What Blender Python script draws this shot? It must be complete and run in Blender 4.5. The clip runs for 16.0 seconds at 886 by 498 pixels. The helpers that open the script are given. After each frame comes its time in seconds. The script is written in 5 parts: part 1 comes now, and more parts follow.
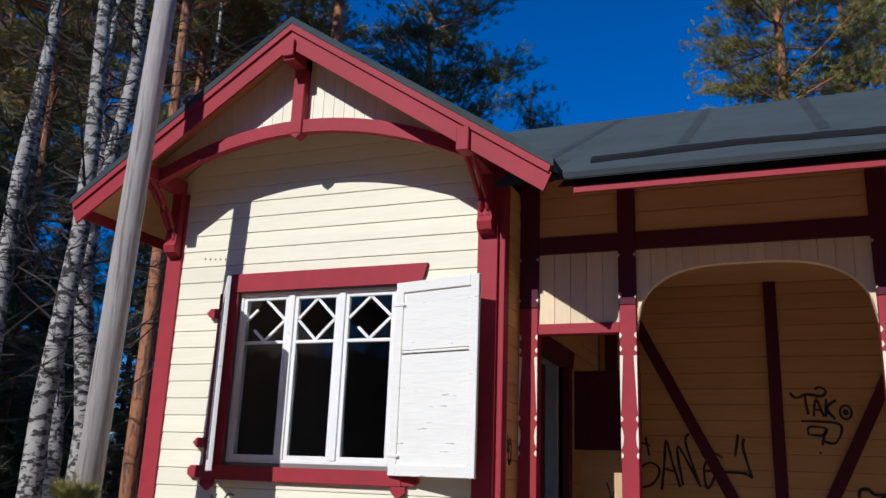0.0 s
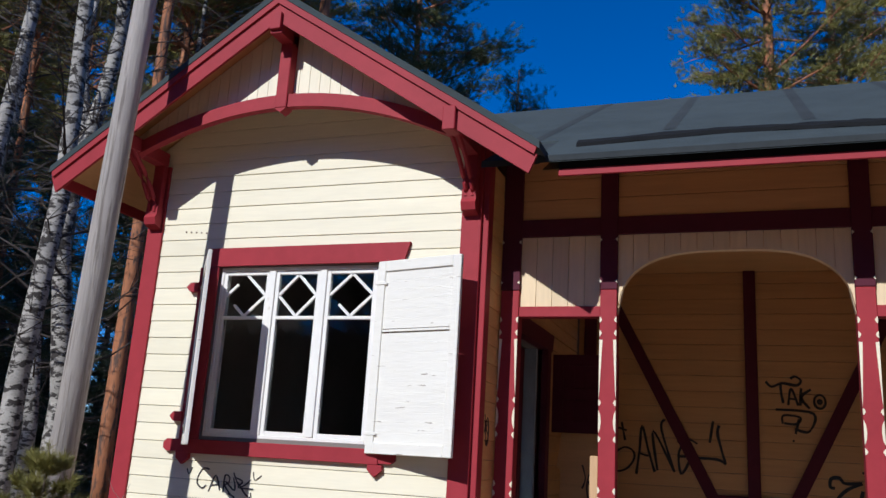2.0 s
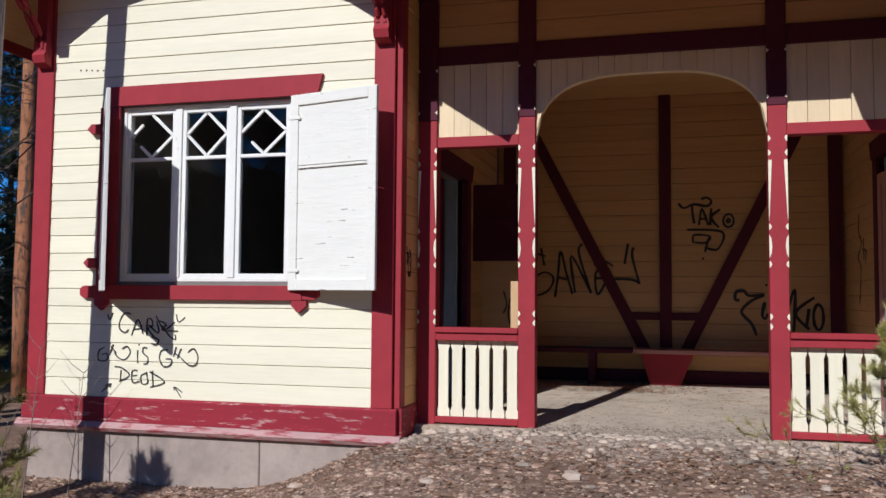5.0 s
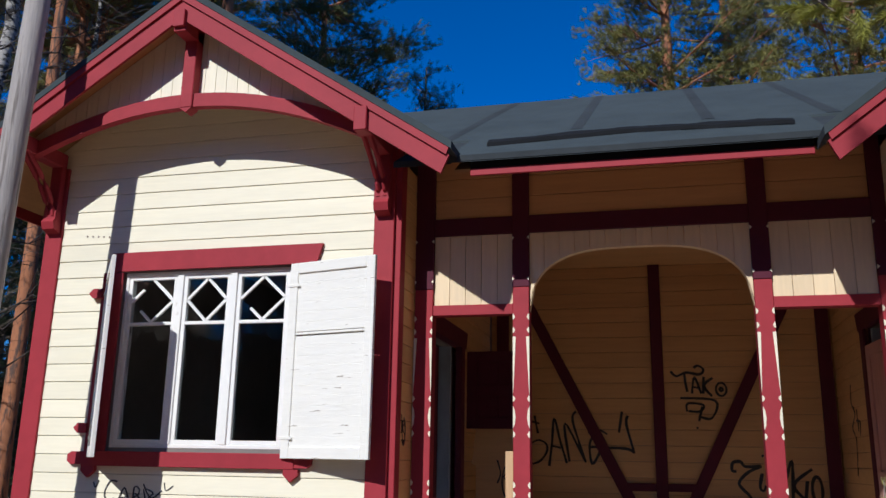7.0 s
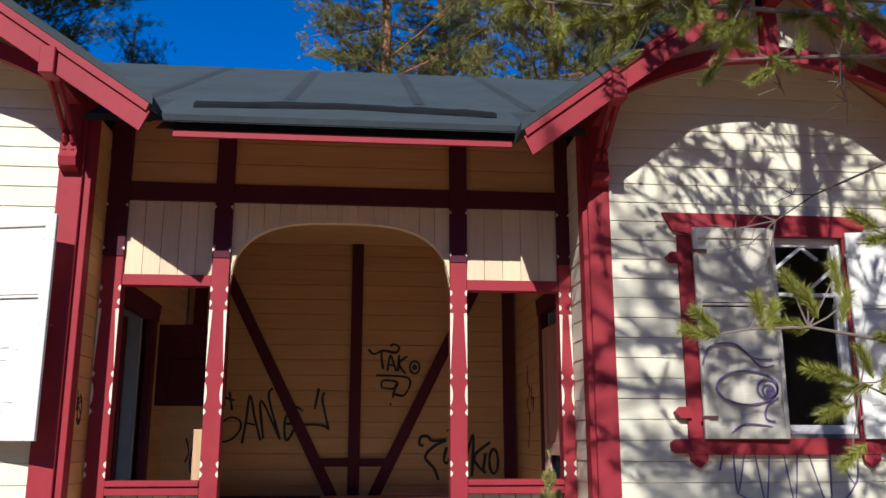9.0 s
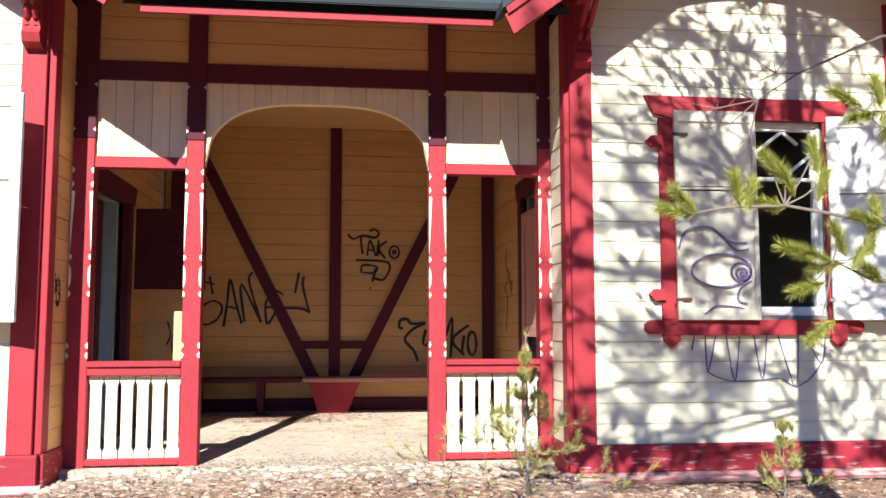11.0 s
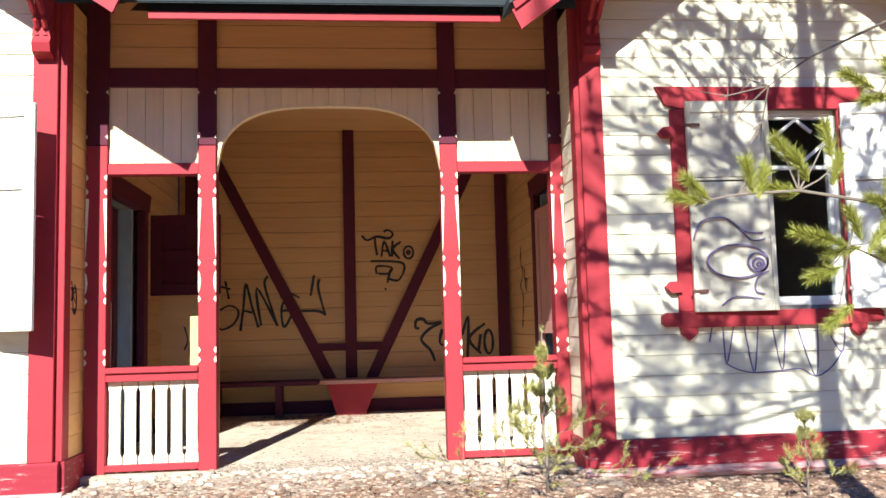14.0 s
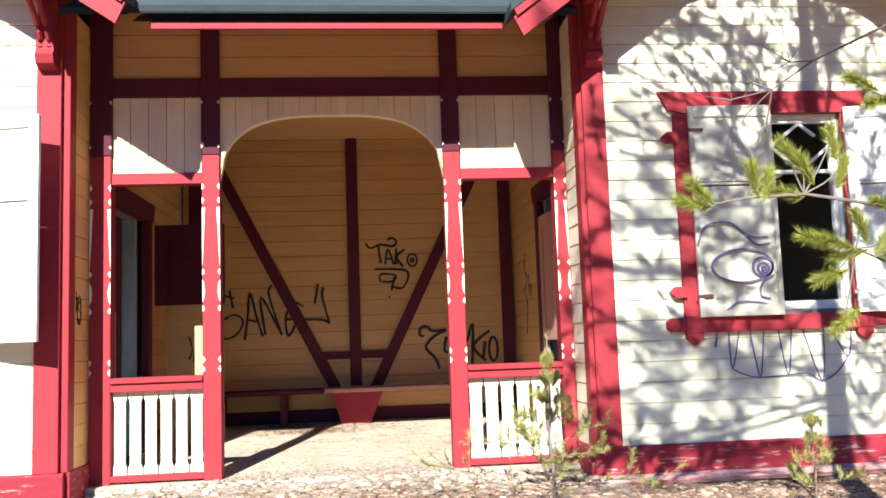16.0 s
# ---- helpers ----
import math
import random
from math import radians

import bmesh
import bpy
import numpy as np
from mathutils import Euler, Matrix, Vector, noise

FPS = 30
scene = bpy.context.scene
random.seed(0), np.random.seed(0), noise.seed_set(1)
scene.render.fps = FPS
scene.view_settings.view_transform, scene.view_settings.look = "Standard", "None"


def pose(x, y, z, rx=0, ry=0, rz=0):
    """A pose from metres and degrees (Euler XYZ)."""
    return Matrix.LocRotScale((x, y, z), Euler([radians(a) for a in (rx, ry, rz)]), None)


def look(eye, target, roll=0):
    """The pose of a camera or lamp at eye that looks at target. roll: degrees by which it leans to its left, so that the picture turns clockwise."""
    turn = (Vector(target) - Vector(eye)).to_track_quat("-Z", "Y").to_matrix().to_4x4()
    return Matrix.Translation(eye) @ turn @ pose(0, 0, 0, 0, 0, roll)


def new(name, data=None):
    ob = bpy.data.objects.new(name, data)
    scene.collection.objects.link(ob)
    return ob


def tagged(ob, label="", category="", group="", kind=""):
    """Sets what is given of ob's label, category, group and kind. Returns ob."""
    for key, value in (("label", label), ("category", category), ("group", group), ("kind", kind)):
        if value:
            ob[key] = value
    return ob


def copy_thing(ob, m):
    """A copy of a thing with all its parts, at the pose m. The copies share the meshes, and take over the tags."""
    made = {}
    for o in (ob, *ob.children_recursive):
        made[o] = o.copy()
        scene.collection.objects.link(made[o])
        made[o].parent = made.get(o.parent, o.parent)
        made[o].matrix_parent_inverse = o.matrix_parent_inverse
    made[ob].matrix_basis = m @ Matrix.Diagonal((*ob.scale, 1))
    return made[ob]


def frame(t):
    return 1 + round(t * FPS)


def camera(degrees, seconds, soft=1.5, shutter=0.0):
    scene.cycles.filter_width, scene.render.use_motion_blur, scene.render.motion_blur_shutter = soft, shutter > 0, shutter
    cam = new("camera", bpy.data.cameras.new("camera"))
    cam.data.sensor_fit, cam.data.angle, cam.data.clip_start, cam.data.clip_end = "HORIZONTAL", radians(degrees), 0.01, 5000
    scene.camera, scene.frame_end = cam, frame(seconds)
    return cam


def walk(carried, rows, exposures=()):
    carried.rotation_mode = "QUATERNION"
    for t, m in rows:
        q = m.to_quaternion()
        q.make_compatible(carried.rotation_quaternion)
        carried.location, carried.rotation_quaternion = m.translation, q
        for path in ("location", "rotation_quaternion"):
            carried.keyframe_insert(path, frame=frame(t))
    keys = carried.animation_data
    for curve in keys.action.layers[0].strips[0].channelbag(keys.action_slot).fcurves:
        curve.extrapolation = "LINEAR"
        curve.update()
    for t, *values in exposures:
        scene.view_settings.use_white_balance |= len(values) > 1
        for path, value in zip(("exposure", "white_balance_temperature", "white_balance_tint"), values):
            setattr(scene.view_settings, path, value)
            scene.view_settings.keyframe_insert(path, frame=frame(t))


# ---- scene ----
cam = camera(54.8, 16.0)
PATH = [
    (0, (0.174, -6.627, 1.014), (-0.544, -4.835, 1.537), 2.2),
    (0.5, (0.171, -6.625, 1.013), (-0.577, -4.858, 1.577), 3.1),
    (1, (0.173, -6.629, 1.011), (-0.565, -4.862, 1.587), 3.4),
    (1.5, (0.172, -6.623, 1.009), (-0.532, -4.832, 1.555), 3.6),
    (2, (0.165, -6.607, 1.003), (-0.517, -4.79, 1.487), 3.5),
    (2.5, (0.17, -6.581, 0.996), (-0.508, -4.736, 1.366), 3.4),
    (3, (0.179, -6.552, 0.983), (-0.501, -4.684, 1.208), 3.3),
    (3.5, (0.171, -6.501, 0.972), (-0.486, -4.615, 1.083), 3.1),
    (4, (0.163, -6.5, 0.969), (-0.408, -4.584, 1.006), 2.4),
    (6.5, (0.138, -6.587, 1.025), (-0.363, -4.689, 1.412), 0.5),
    (7, (0.137, -6.624, 1.029), (-0.343, -4.744, 1.513), 1.0),
    (7.5, (0.134, -6.63, 1.035), (-0.215, -4.734, 1.566), 1.5),
    (8, (0.136, -6.624, 1.037), (-0.012, -4.706, 1.584), 1.1),
    (8.5, (0.146, -6.558, 1.039), (0.203, -4.627, 1.556), 0.4),
    (9, (0.166, -6.504, 1.037), (0.352, -4.562, 1.475), 0.0),
    (9.5, (0.173, -6.49, 1.031), (0.402, -4.533, 1.377), -0.0),
    (10, (0.175, -6.478, 1.024), (0.407, -4.508, 1.28), 0.3),
    (12.5, (0.203, -6.454, 0.993), (0.429, -4.473, 1.15), -1.3),
    (13, (0.209, -6.444, 0.993), (0.424, -4.462, 1.156), -1.5),
    (13.5, (0.213, -6.449, 0.995), (0.417, -4.466, 1.165), -1.5),
    (14, (0.2, -6.454, 0.991), (0.399, -4.473, 1.173), -1.5),
    (14.5, (0.193, -6.442, 0.993), (0.386, -4.461, 1.183), -1.3),
    (15, (0.185, -6.442, 0.995), (0.378, -4.46, 1.19), -1.7),
    (15.5, (0.184, -6.442, 0.996), (0.379, -4.462, 1.196), -2.0),
    (16, (0.195, -6.448, 0.989), (0.387, -4.467, 1.189), -2.0),
]
EXPOSURES = [(0.0, 0.03, 5900, 10), (8.0, 0.03, 5900, 10), (8.5, 0.10, 5950, 10), (9.0, 0.36, 6050, 10), (9.5, 0.72, 6200, 9), (10.0, 1.04, 6280, 8), (12.5, 1.53, 6180, 2), (16.0, 1.57, 6180, 2)]
walk(cam, [(t, look(eye, target, roll)) for t, eye, target, roll in PATH], exposures=EXPOSURES)

# ---- world and sun ----
SUN_WAY = Vector((0.24, 1.0, -0.757)).normalized()
world = bpy.data.worlds.new("sky")
scene.world = world
world.use_nodes = True
wt = world.node_tree
sky = wt.nodes.new("ShaderNodeTexSky")
sky.sky_type = "NISHITA"
sky.sun_disc = False
sky.sun_elevation = radians(36.4)
sky.sun_rotation = radians(193.5)
sky.air_density, sky.dust_density, sky.ozone_density = 0.9, 0.0, 3.0
sky.altitude = 1500
wt.nodes["Background"].inputs["Strength"].default_value = 0.08
deep = wt.nodes.new("ShaderNodeHueSaturation")
deep.inputs["Saturation"].default_value = 1.52
deep.inputs["Value"].default_value = 1.12
wt.links.new(sky.outputs[0], deep.inputs["Color"])
blue = wt.nodes.new("ShaderNodeVectorMath")
blue.operation = "MULTIPLY"
blue.inputs[1].default_value = (0.96, 1.08, 1.36)
wt.links.new(deep.outputs[0], blue.inputs[0])
wt.links.new(blue.outputs[0], wt.nodes["Background"].inputs["Color"])
sun_data = bpy.data.lights.new("sun", "SUN")
sun_data.energy, sun_data.angle, sun_data.color = 4.2, radians(0.53), (1.0, 0.955, 0.88)
sun = new("sun", sun_data)
sun.matrix_world = look(Vector((0, -20, 15)), Vector((0, -20, 15)) + SUN_WAY)


# ---- materials ----
def material(name, colour, rough=0.6, vary=0.25, scale=6.0, stretch=(1, 1, 1), bump=0.15, fine=60.0, second=None, mix=(0.5, 0.7), random_tint=0.0, metal=0.0, coarse=1.2, island=0.0):
    """Painted or natural surface: broad stains, fine grain, relief, and a second colour where it is worn."""
    m = bpy.data.materials.new(name)
    m.use_nodes = True
    nt = m.node_tree
    b = nt.nodes["Principled BSDF"]
    b.inputs["Roughness"].default_value, b.inputs["Metallic"].default_value = rough, metal

    def node(kind, **inputs):
        n = nt.nodes.new(kind)
        for k, v in inputs.items():
            n.inputs[k].default_value = v
        return n
    tc = node("ShaderNodeTexCoord")
    mp = node("ShaderNodeMapping", Scale=stretch)
    nt.links.new(tc.outputs["Object"], mp.inputs["Vector"])
    broad = node("ShaderNodeTexNoise", Scale=coarse, Detail=6.0, Roughness=0.6)
    grain = node("ShaderNodeTexNoise", Scale=scale, Detail=8.0, Roughness=0.65)
    tiny = node("ShaderNodeTexNoise", Scale=fine, Detail=4.0, Roughness=0.7)
    for n in (broad, grain, tiny):
        nt.links.new(mp.outputs[0], n.inputs["Vector"])
    add = node("ShaderNodeMath")
    add.operation = "ADD"
    nt.links.new(broad.outputs[0], add.inputs[0])
    nt.links.new(grain.outputs[0], add.inputs[1])
    ramp = node("ShaderNodeMapRange")
    for k, v in ((1, 0.7), (2, 1.3), (3, 1 - vary), (4, 1 + vary)):
        ramp.inputs[k].default_value = v
    nt.links.new(add.outputs[0], ramp.inputs[0])
    base = node("ShaderNodeRGB")
    base.outputs[0].default_value = (*colour, 1)
    last = base.outputs[0]
    if second is not None:
        worn = node("ShaderNodeMix")
        worn.data_type = "RGBA"
        worn.inputs[7].default_value = (*second, 1)
        edge = node("ShaderNodeMapRange")
        edge.inputs[1].default_value, edge.inputs[2].default_value = mix
        nt.links.new(grain.outputs[0], edge.inputs[0])
        nt.links.new(edge.outputs[0], worn.inputs[0])
        nt.links.new(last, worn.inputs[6])
        last = worn.outputs[2]
    mul = node("ShaderNodeVectorMath")
    mul.operation = "SCALE"
    nt.links.new(last, mul.inputs[0])
    nt.links.new(ramp.outputs[0], mul.inputs["Scale"])
    last = mul.outputs[0]
    if random_tint:
        info = node("ShaderNodeObjectInfo")
        rr = node("ShaderNodeMapRange")
        rr.inputs[3].default_value, rr.inputs[4].default_value = 1 - random_tint, 1 + random_tint
        nt.links.new(info.outputs["Random"], rr.inputs[0])
        mul2 = node("ShaderNodeVectorMath")
        mul2.operation = "SCALE"
        nt.links.new(last, mul2.inputs[0])
        nt.links.new(rr.outputs[0], mul2.inputs["Scale"])
        last = mul2.outputs[0]
    if island:
        geo = node("ShaderNodeNewGeometry")
        ri = node("ShaderNodeMapRange")
        ri.inputs[3].default_value, ri.inputs[4].default_value = 1 - island, 1 + island
        nt.links.new(geo.outputs["Random Per Island"], ri.inputs[0])
        mul3 = node("ShaderNodeVectorMath")
        mul3.operation = "SCALE"
        nt.links.new(last, mul3.inputs[0])
        nt.links.new(ri.outputs[0], mul3.inputs["Scale"])
        last = mul3.outputs[0]
    nt.links.new(last, b.inputs["Base Color"])
    bp = node("ShaderNodeBump", Strength=bump, Distance=0.01)
    both = node("ShaderNodeMath")
    both.operation = "ADD"
    nt.links.new(grain.outputs[0], both.inputs[0])
    nt.links.new(tiny.outputs[0], both.inputs[1])
    nt.links.new(both.outputs[0], bp.inputs["Height"])
    nt.links.new(bp.outputs[0], b.inputs["Normal"])
    return m


CREAM = material("cream_paint", (0.81, 0.755, 0.58), 0.55, 0.07, 9, (0.35, 1, 4), 0.12, 90, random_tint=0.035)
CREAM_UP = material("cream_paint_upright", (0.81, 0.755, 0.58), 0.55, 0.07, 9, (4, 1, 0.35), 0.12, 90, random_tint=0.035)
# a browner cream for the upper panels and the arch boards
PANEL = material("tan_cream_paint", (0.76, 0.60, 0.385), 0.6, 0.08, 9, (4, 1, 0.35), 0.12, 90, random_tint=0.05)
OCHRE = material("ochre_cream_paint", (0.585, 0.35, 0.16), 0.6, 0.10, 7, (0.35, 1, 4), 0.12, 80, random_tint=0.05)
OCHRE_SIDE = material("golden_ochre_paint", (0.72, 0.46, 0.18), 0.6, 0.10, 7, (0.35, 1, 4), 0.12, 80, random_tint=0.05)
RED = material("oxblood_red_paint", (0.32, 0.031, 0.042), 0.6, 0.12, 8, (1, 1, 1), 0.10, 80)
# the same red paint, darkened to carry the shade of porch and eave
SHADE_RED = material("shade_darkened_red_paint", (0.085, 0.012, 0.028), 0.65, 0.12, 8, (1, 1, 1), 0.10, 80)
RED_WORN = material("worn_red_paint", (0.29, 0.025, 0.040), 0.6, 0.12, 10, (0.5, 1, 3), 0.2, 90, second=(0.50, 0.33, 0.31), mix=(0.575, 0.66))
LEDGE = material("faded_red_ledge", (0.50, 0.30, 0.285), 0.6, 0.2, 10, (0.5, 1, 3), 0.3, 90, second=(0.30, 0.05, 0.06), mix=(0.48, 0.60))
WHITE = material("white_paint", (0.82, 0.81, 0.77), 0.45, 0.05, 8, (1, 1, 1), 0.12, 80, second=(0.55, 0.5, 0.43), mix=(0.66, 0.74))
WHITE_SHUTTER = material("flaking_white_paint", (0.82, 0.80, 0.735), 0.5, 0.05, 9, (0.5, 1, 4), 0.3, 40, second=(0.30, 0.25, 0.20), mix=(0.645, 0.67))
GREY_SHUTTER = material("weathered_cream_shutter", (0.62, 0.57, 0.46), 0.6, 0.12, 9, (3, 1, 0.4), 0.3, 60)
FELT = material("dark_roofing_felt", (0.050, 0.064, 0.070), 0.9, 0.16, 5, (1, 1, 1), 0.3, 160)
FELT_LAP = material("felt_lap", (0.038, 0.045, 0.050), 0.9, 0.2, 6, (1, 1, 1), 0.3, 160)
FELT_PATCH_AND_SHADOW = material("black_felt_patch_and_eave_shadow", (0.010, 0.011, 0.013), 0.95, 0.2, 6, (1, 1, 1), 0.3, 160)
CONCRETE = material("pale_concrete", (0.55, 0.455, 0.36), 0.95, 0.32, 7, (1, 1, 1), 0.8, 60, second=(0.35, 0.26, 0.19), mix=(0.50, 0.64))
GRANITE = material("grey_plaster_stone", (0.385, 0.31, 0.27), 0.9, 0.34, 3.5, (1, 1, 1), 0.3, 70, second=(0.25, 0.195, 0.175), mix=(0.54, 0.66))
OLDWOOD = material("weathered_grey_wood", (0.47, 0.43, 0.40), 0.9, 0.36, 8, (3.2, 3.2, 0.14), 1.0, 30, second=(0.20, 0.175, 0.16), mix=(0.53, 0.64), coarse=0.8)
RAWWOOD = material("raw_pine_wood", (0.55, 0.36, 0.19), 0.7, 0.2, 10, (6, 6, 0.3), 0.2, 60)
BLUEGREY = material("faded_blue_grey_paint", (0.30, 0.36, 0.42), 0.6, 0.2, 8, (1, 1, 0.4), 0.2, 70)
PINKDOOR = material("faded_pink_door_paint", (0.52, 0.27, 0.24), 0.6, 0.15, 8, (3, 3, 0.5), 0.2, 70)
BENCHWOOD = material("faded_pink_bench_paint", (0.50, 0.24, 0.20), 0.6, 0.15, 9, (0.4, 2, 2), 0.2, 80)
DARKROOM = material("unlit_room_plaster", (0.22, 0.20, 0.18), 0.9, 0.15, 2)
INK = material("black_spray_paint", (0.012, 0.011, 0.012), 0.5, 0.1, 6)
MARKER = material("faded_black_marker", (0.050, 0.046, 0.050), 0.6, 0.4, 20)
VIOLET = material("violet_spray_paint", (0.18, 0.14, 0.27), 0.5, 0.15, 6)
IRON = material("rusty_iron", (0.10, 0.035, 0.03), 0.6, 0.3, 20)
SOIL = material("gravelly_soil", (0.20, 0.125, 0.086), 0.95, 0.35, 9, (1, 1, 1), 0.6, 50, second=(0.30, 0.215, 0.155), mix=(0.56, 0.70), coarse=0.7)
PEBBLE = material("pebble", (0.42, 0.33, 0.26), 0.85, 0.2, 8, random_tint=0.35, island=0.3)
PEBBLE_MIX = material("mixed_gravel", (0.28, 0.18, 0.13), 0.85, 0.45, 14, (1, 1, 1), 0.2, 60, second=(0.38, 0.28, 0.21), mix=(0.52, 0.58), coarse=18, island=0.55)
LITTER = material("dry_leaf_litter", (0.20, 0.105, 0.06), 0.9, 0.35, 8, island=0.5)
PINEBARK = material("orange_pine_bark", (0.42, 0.17, 0.08), 0.9, 0.35, 5, (3, 3, 0.6), 0.6, 30, second=(0.10, 0.06, 0.045), mix=(0.5, 0.6))
BIRCHBARK = material("white_birch_bark", (0.42, 0.40, 0.37), 0.9, 0.5, 6, (1.2, 1.2, 2.6), 0.5, 30, second=(0.035, 0.03, 0.028), mix=(0.475, 0.545))
DARKTWIG = material("dark_birch_twigs", (0.05, 0.04, 0.036), 0.9, 0.3, 10)
TWIG = material("grey_twig_bark", (0.20, 0.16, 0.13), 0.9, 0.3, 10)
NEEDLE = material("pine_needles", (0.215, 0.20, 0.050), 0.55, 0.35, 2.0)
NEEDLE_DARK = material("dark_pine_needles", (0.14, 0.155, 0.05), 0.55, 0.35, 2.0)
NEEDLE_NEAR = material("sunny_young_pine_needles", (0.28, 0.285, 0.05), 0.5, 0.3, 5.0)
NEEDLE_DRY = material("yellowing_sapling_needles", (0.36, 0.335, 0.10), 0.55, 0.3, 5.0)
SPRUCE = material("dark_spruce_needles", (0.035, 0.055, 0.022), 0.6, 0.35, 2.0)
for dull in (FELT, FELT_PATCH_AND_SHADOW, FELT_LAP, RED, SHADE_RED, RED_WORN, OCHRE, SOIL):
    dull.node_tree.nodes["Principled BSDF"].inputs["Specular IOR Level"].default_value = 0.22

GLASS = bpy.data.materials.new("window_glass")
GLASS.use_nodes = True
g = GLASS.node_tree.nodes["Principled BSDF"]
g.inputs["Base Color"].default_value = (0.85, 0.92, 0.9, 1)
g.inputs["Roughness"].default_value, g.inputs["Transmission Weight"].default_value, g.inputs["IOR"].default_value = 0.03, 1.0, 1.45


# ---- mesh helpers ----
def bx(bm, x0, x1, y0, y1, z0, z1, bevel=0.0):
    m = Matrix.LocRotScale(((x0 + x1) / 2, (y0 + y1) / 2, (z0 + z1) / 2), None, (abs(x1 - x0), abs(y1 - y0), abs(z1 - z0)))
    made = bmesh.ops.create_cube(bm, size=1, matrix=m)
    if bevel:
        edges = list({e for v in made["verts"] for e in v.link_edges})
        bmesh.ops.bevel(bm, geom=edges, offset=bevel, segments=1, affect="EDGES")
    return bm


def box(x0, x1, y0, y1, z0, z1, bevel=0.004):
    return bx(bmesh.new(), x0, x1, y0, y1, z0, z1, bevel)


def prism(points, axis, a, b, bm=None):
    """A flat outline pushed along an axis from a to b; points are the two other coordinates in x, y, z order."""
    bm = bm or bmesh.new()

    def put(p, d):
        return {"x": (d, p[0], p[1]), "y": (p[0], d, p[1]), "z": (p[0], p[1], d)}[axis]
    lo, hi = [bm.verts.new(put(p, a)) for p in points], [bm.verts.new(put(p, b)) for p in points]
    n = len(points)
    bm.faces.new(lo)
    bm.faces.new(hi[::-1])
    for i in range(n):
        bm.faces.new((lo[i], hi[i], hi[(i + 1) % n], lo[(i + 1) % n]))
    bmesh.ops.recalc_face_normals(bm, faces=bm.faces)
    return bm


def beam(p, q, w, h, up=(0, 0, 1), bm=None, bevel=0.0):
    """A straight timber from p to q, w wide across and h deep along up."""
    bm = bm or bmesh.new()
    p, q = Vector(p), Vector(q)
    d = q - p
    side = d.cross(Vector(up)).normalized()
    top = side.cross(d).normalized()
    m = Matrix((side, d.normalized(), top)).transposed().to_4x4()
    m.translation = (p + q) / 2
    made = bmesh.ops.create_cube(bm, size=1, matrix=m @ Matrix.Diagonal((w, d.length, h, 1)))
    if bevel:
        bmesh.ops.bevel(bm, geom=list({e for v in made["verts"] for e in v.link_edges}), offset=bevel, segments=1, affect="EDGES")
    return bm


def tube(points, radii, sides=8, bm=None):
    """A bent, tapered round rod through the points."""
    bm = bm or bmesh.new()
    rings = []
    for i, p in enumerate(points):
        p = Vector(p)
        d = (Vector(points[min(i + 1, len(points) - 1)]) - Vector(points[max(i - 1, 0)])).normalized()
        u = d.orthogonal().normalized() if abs(d.z) < 0.9 else d.cross(Vector((0, 1, 0))).normalized()
        v = d.cross(u)
        rings.append([bm.verts.new(p + radii[i] * (u * math.cos(k * 2 * math.pi / sides) + v * math.sin(k * 2 * math.pi / sides))) for k in range(sides)])
    for a, b in zip(rings, rings[1:]):
        for k in range(sides):
            bm.faces.new((a[k], a[(k + 1) % sides], b[(k + 1) % sides], b[k]))
    bm.faces.new(rings[0][::-1])
    bm.faces.new(rings[-1])
    return bm


def mesh(name, bm, mat, smooth=False):
    me = bpy.data.meshes.new(name)
    bm.to_mesh(me)
    bm.free()
    me.materials.append(mat)
    if smooth:
        for p in me.polygons:
            p.use_smooth = True
    return me


def part(name, bm, mat, parent, label="", smooth=False):
    ob = new(name, mesh(name, bm, mat, smooth))
    ob.parent = parent
    if label:
        ob["label"] = label
    return ob


def thing(name, label, category, bm=None, mat=None, group="", kind="", smooth=False, at=None):
    ob = new(name, mesh(name, bm, mat, smooth) if bm else None)
    if at is not None:
        ob.matrix_basis = at
    return tagged(ob, label, category, group, kind)


def put_data(verts, faces):
    bm = bmesh.new()
    vs = [bm.verts.new(v) for v in verts]
    for f in faces:
        bm.faces.new([vs[i] for i in f])
    return bm


# ---- terrain ----
def ground_z(x, y):
    """Height of the ground: a low mound before the porch, falling away to the sides and towards the path."""
    near = max(0.0, -y - 0.42)
    z = -0.012 - 0.085 * min(near, 7.0)
    left = 1 / (1 + math.exp(max(-40, min(40, (x + 2.34) * 3.6))))
    z -= 0.50 * left * math.exp(-near * near / 60)
    right = 1 / (1 + math.exp(max(-40, min(40, -(x - 2.0) * 3.0))))
    z -= 0.12 * right
    z += (0.008 if near < 0.05 else 0.03) * (noise.noise((x * 0.9, y * 0.9, 0)) + 0.5 * noise.noise((x * 2.7, y * 2.7, 3)))
    far = math.hypot(x, y)
    if far > 14:
        z += 0.4 * noise.noise((x * 0.05, y * 0.05, 7)) * min(1.0, (far - 14) / 20)
    return z


def axis_steps(limit, fine, mid):
    out, v, step = [0.0], 0.0, fine
    while v < limit:
        v += step
        if v > mid:
            step *= 1.25
        out.append(v)
    return [-a for a in out[:0:-1]] + out


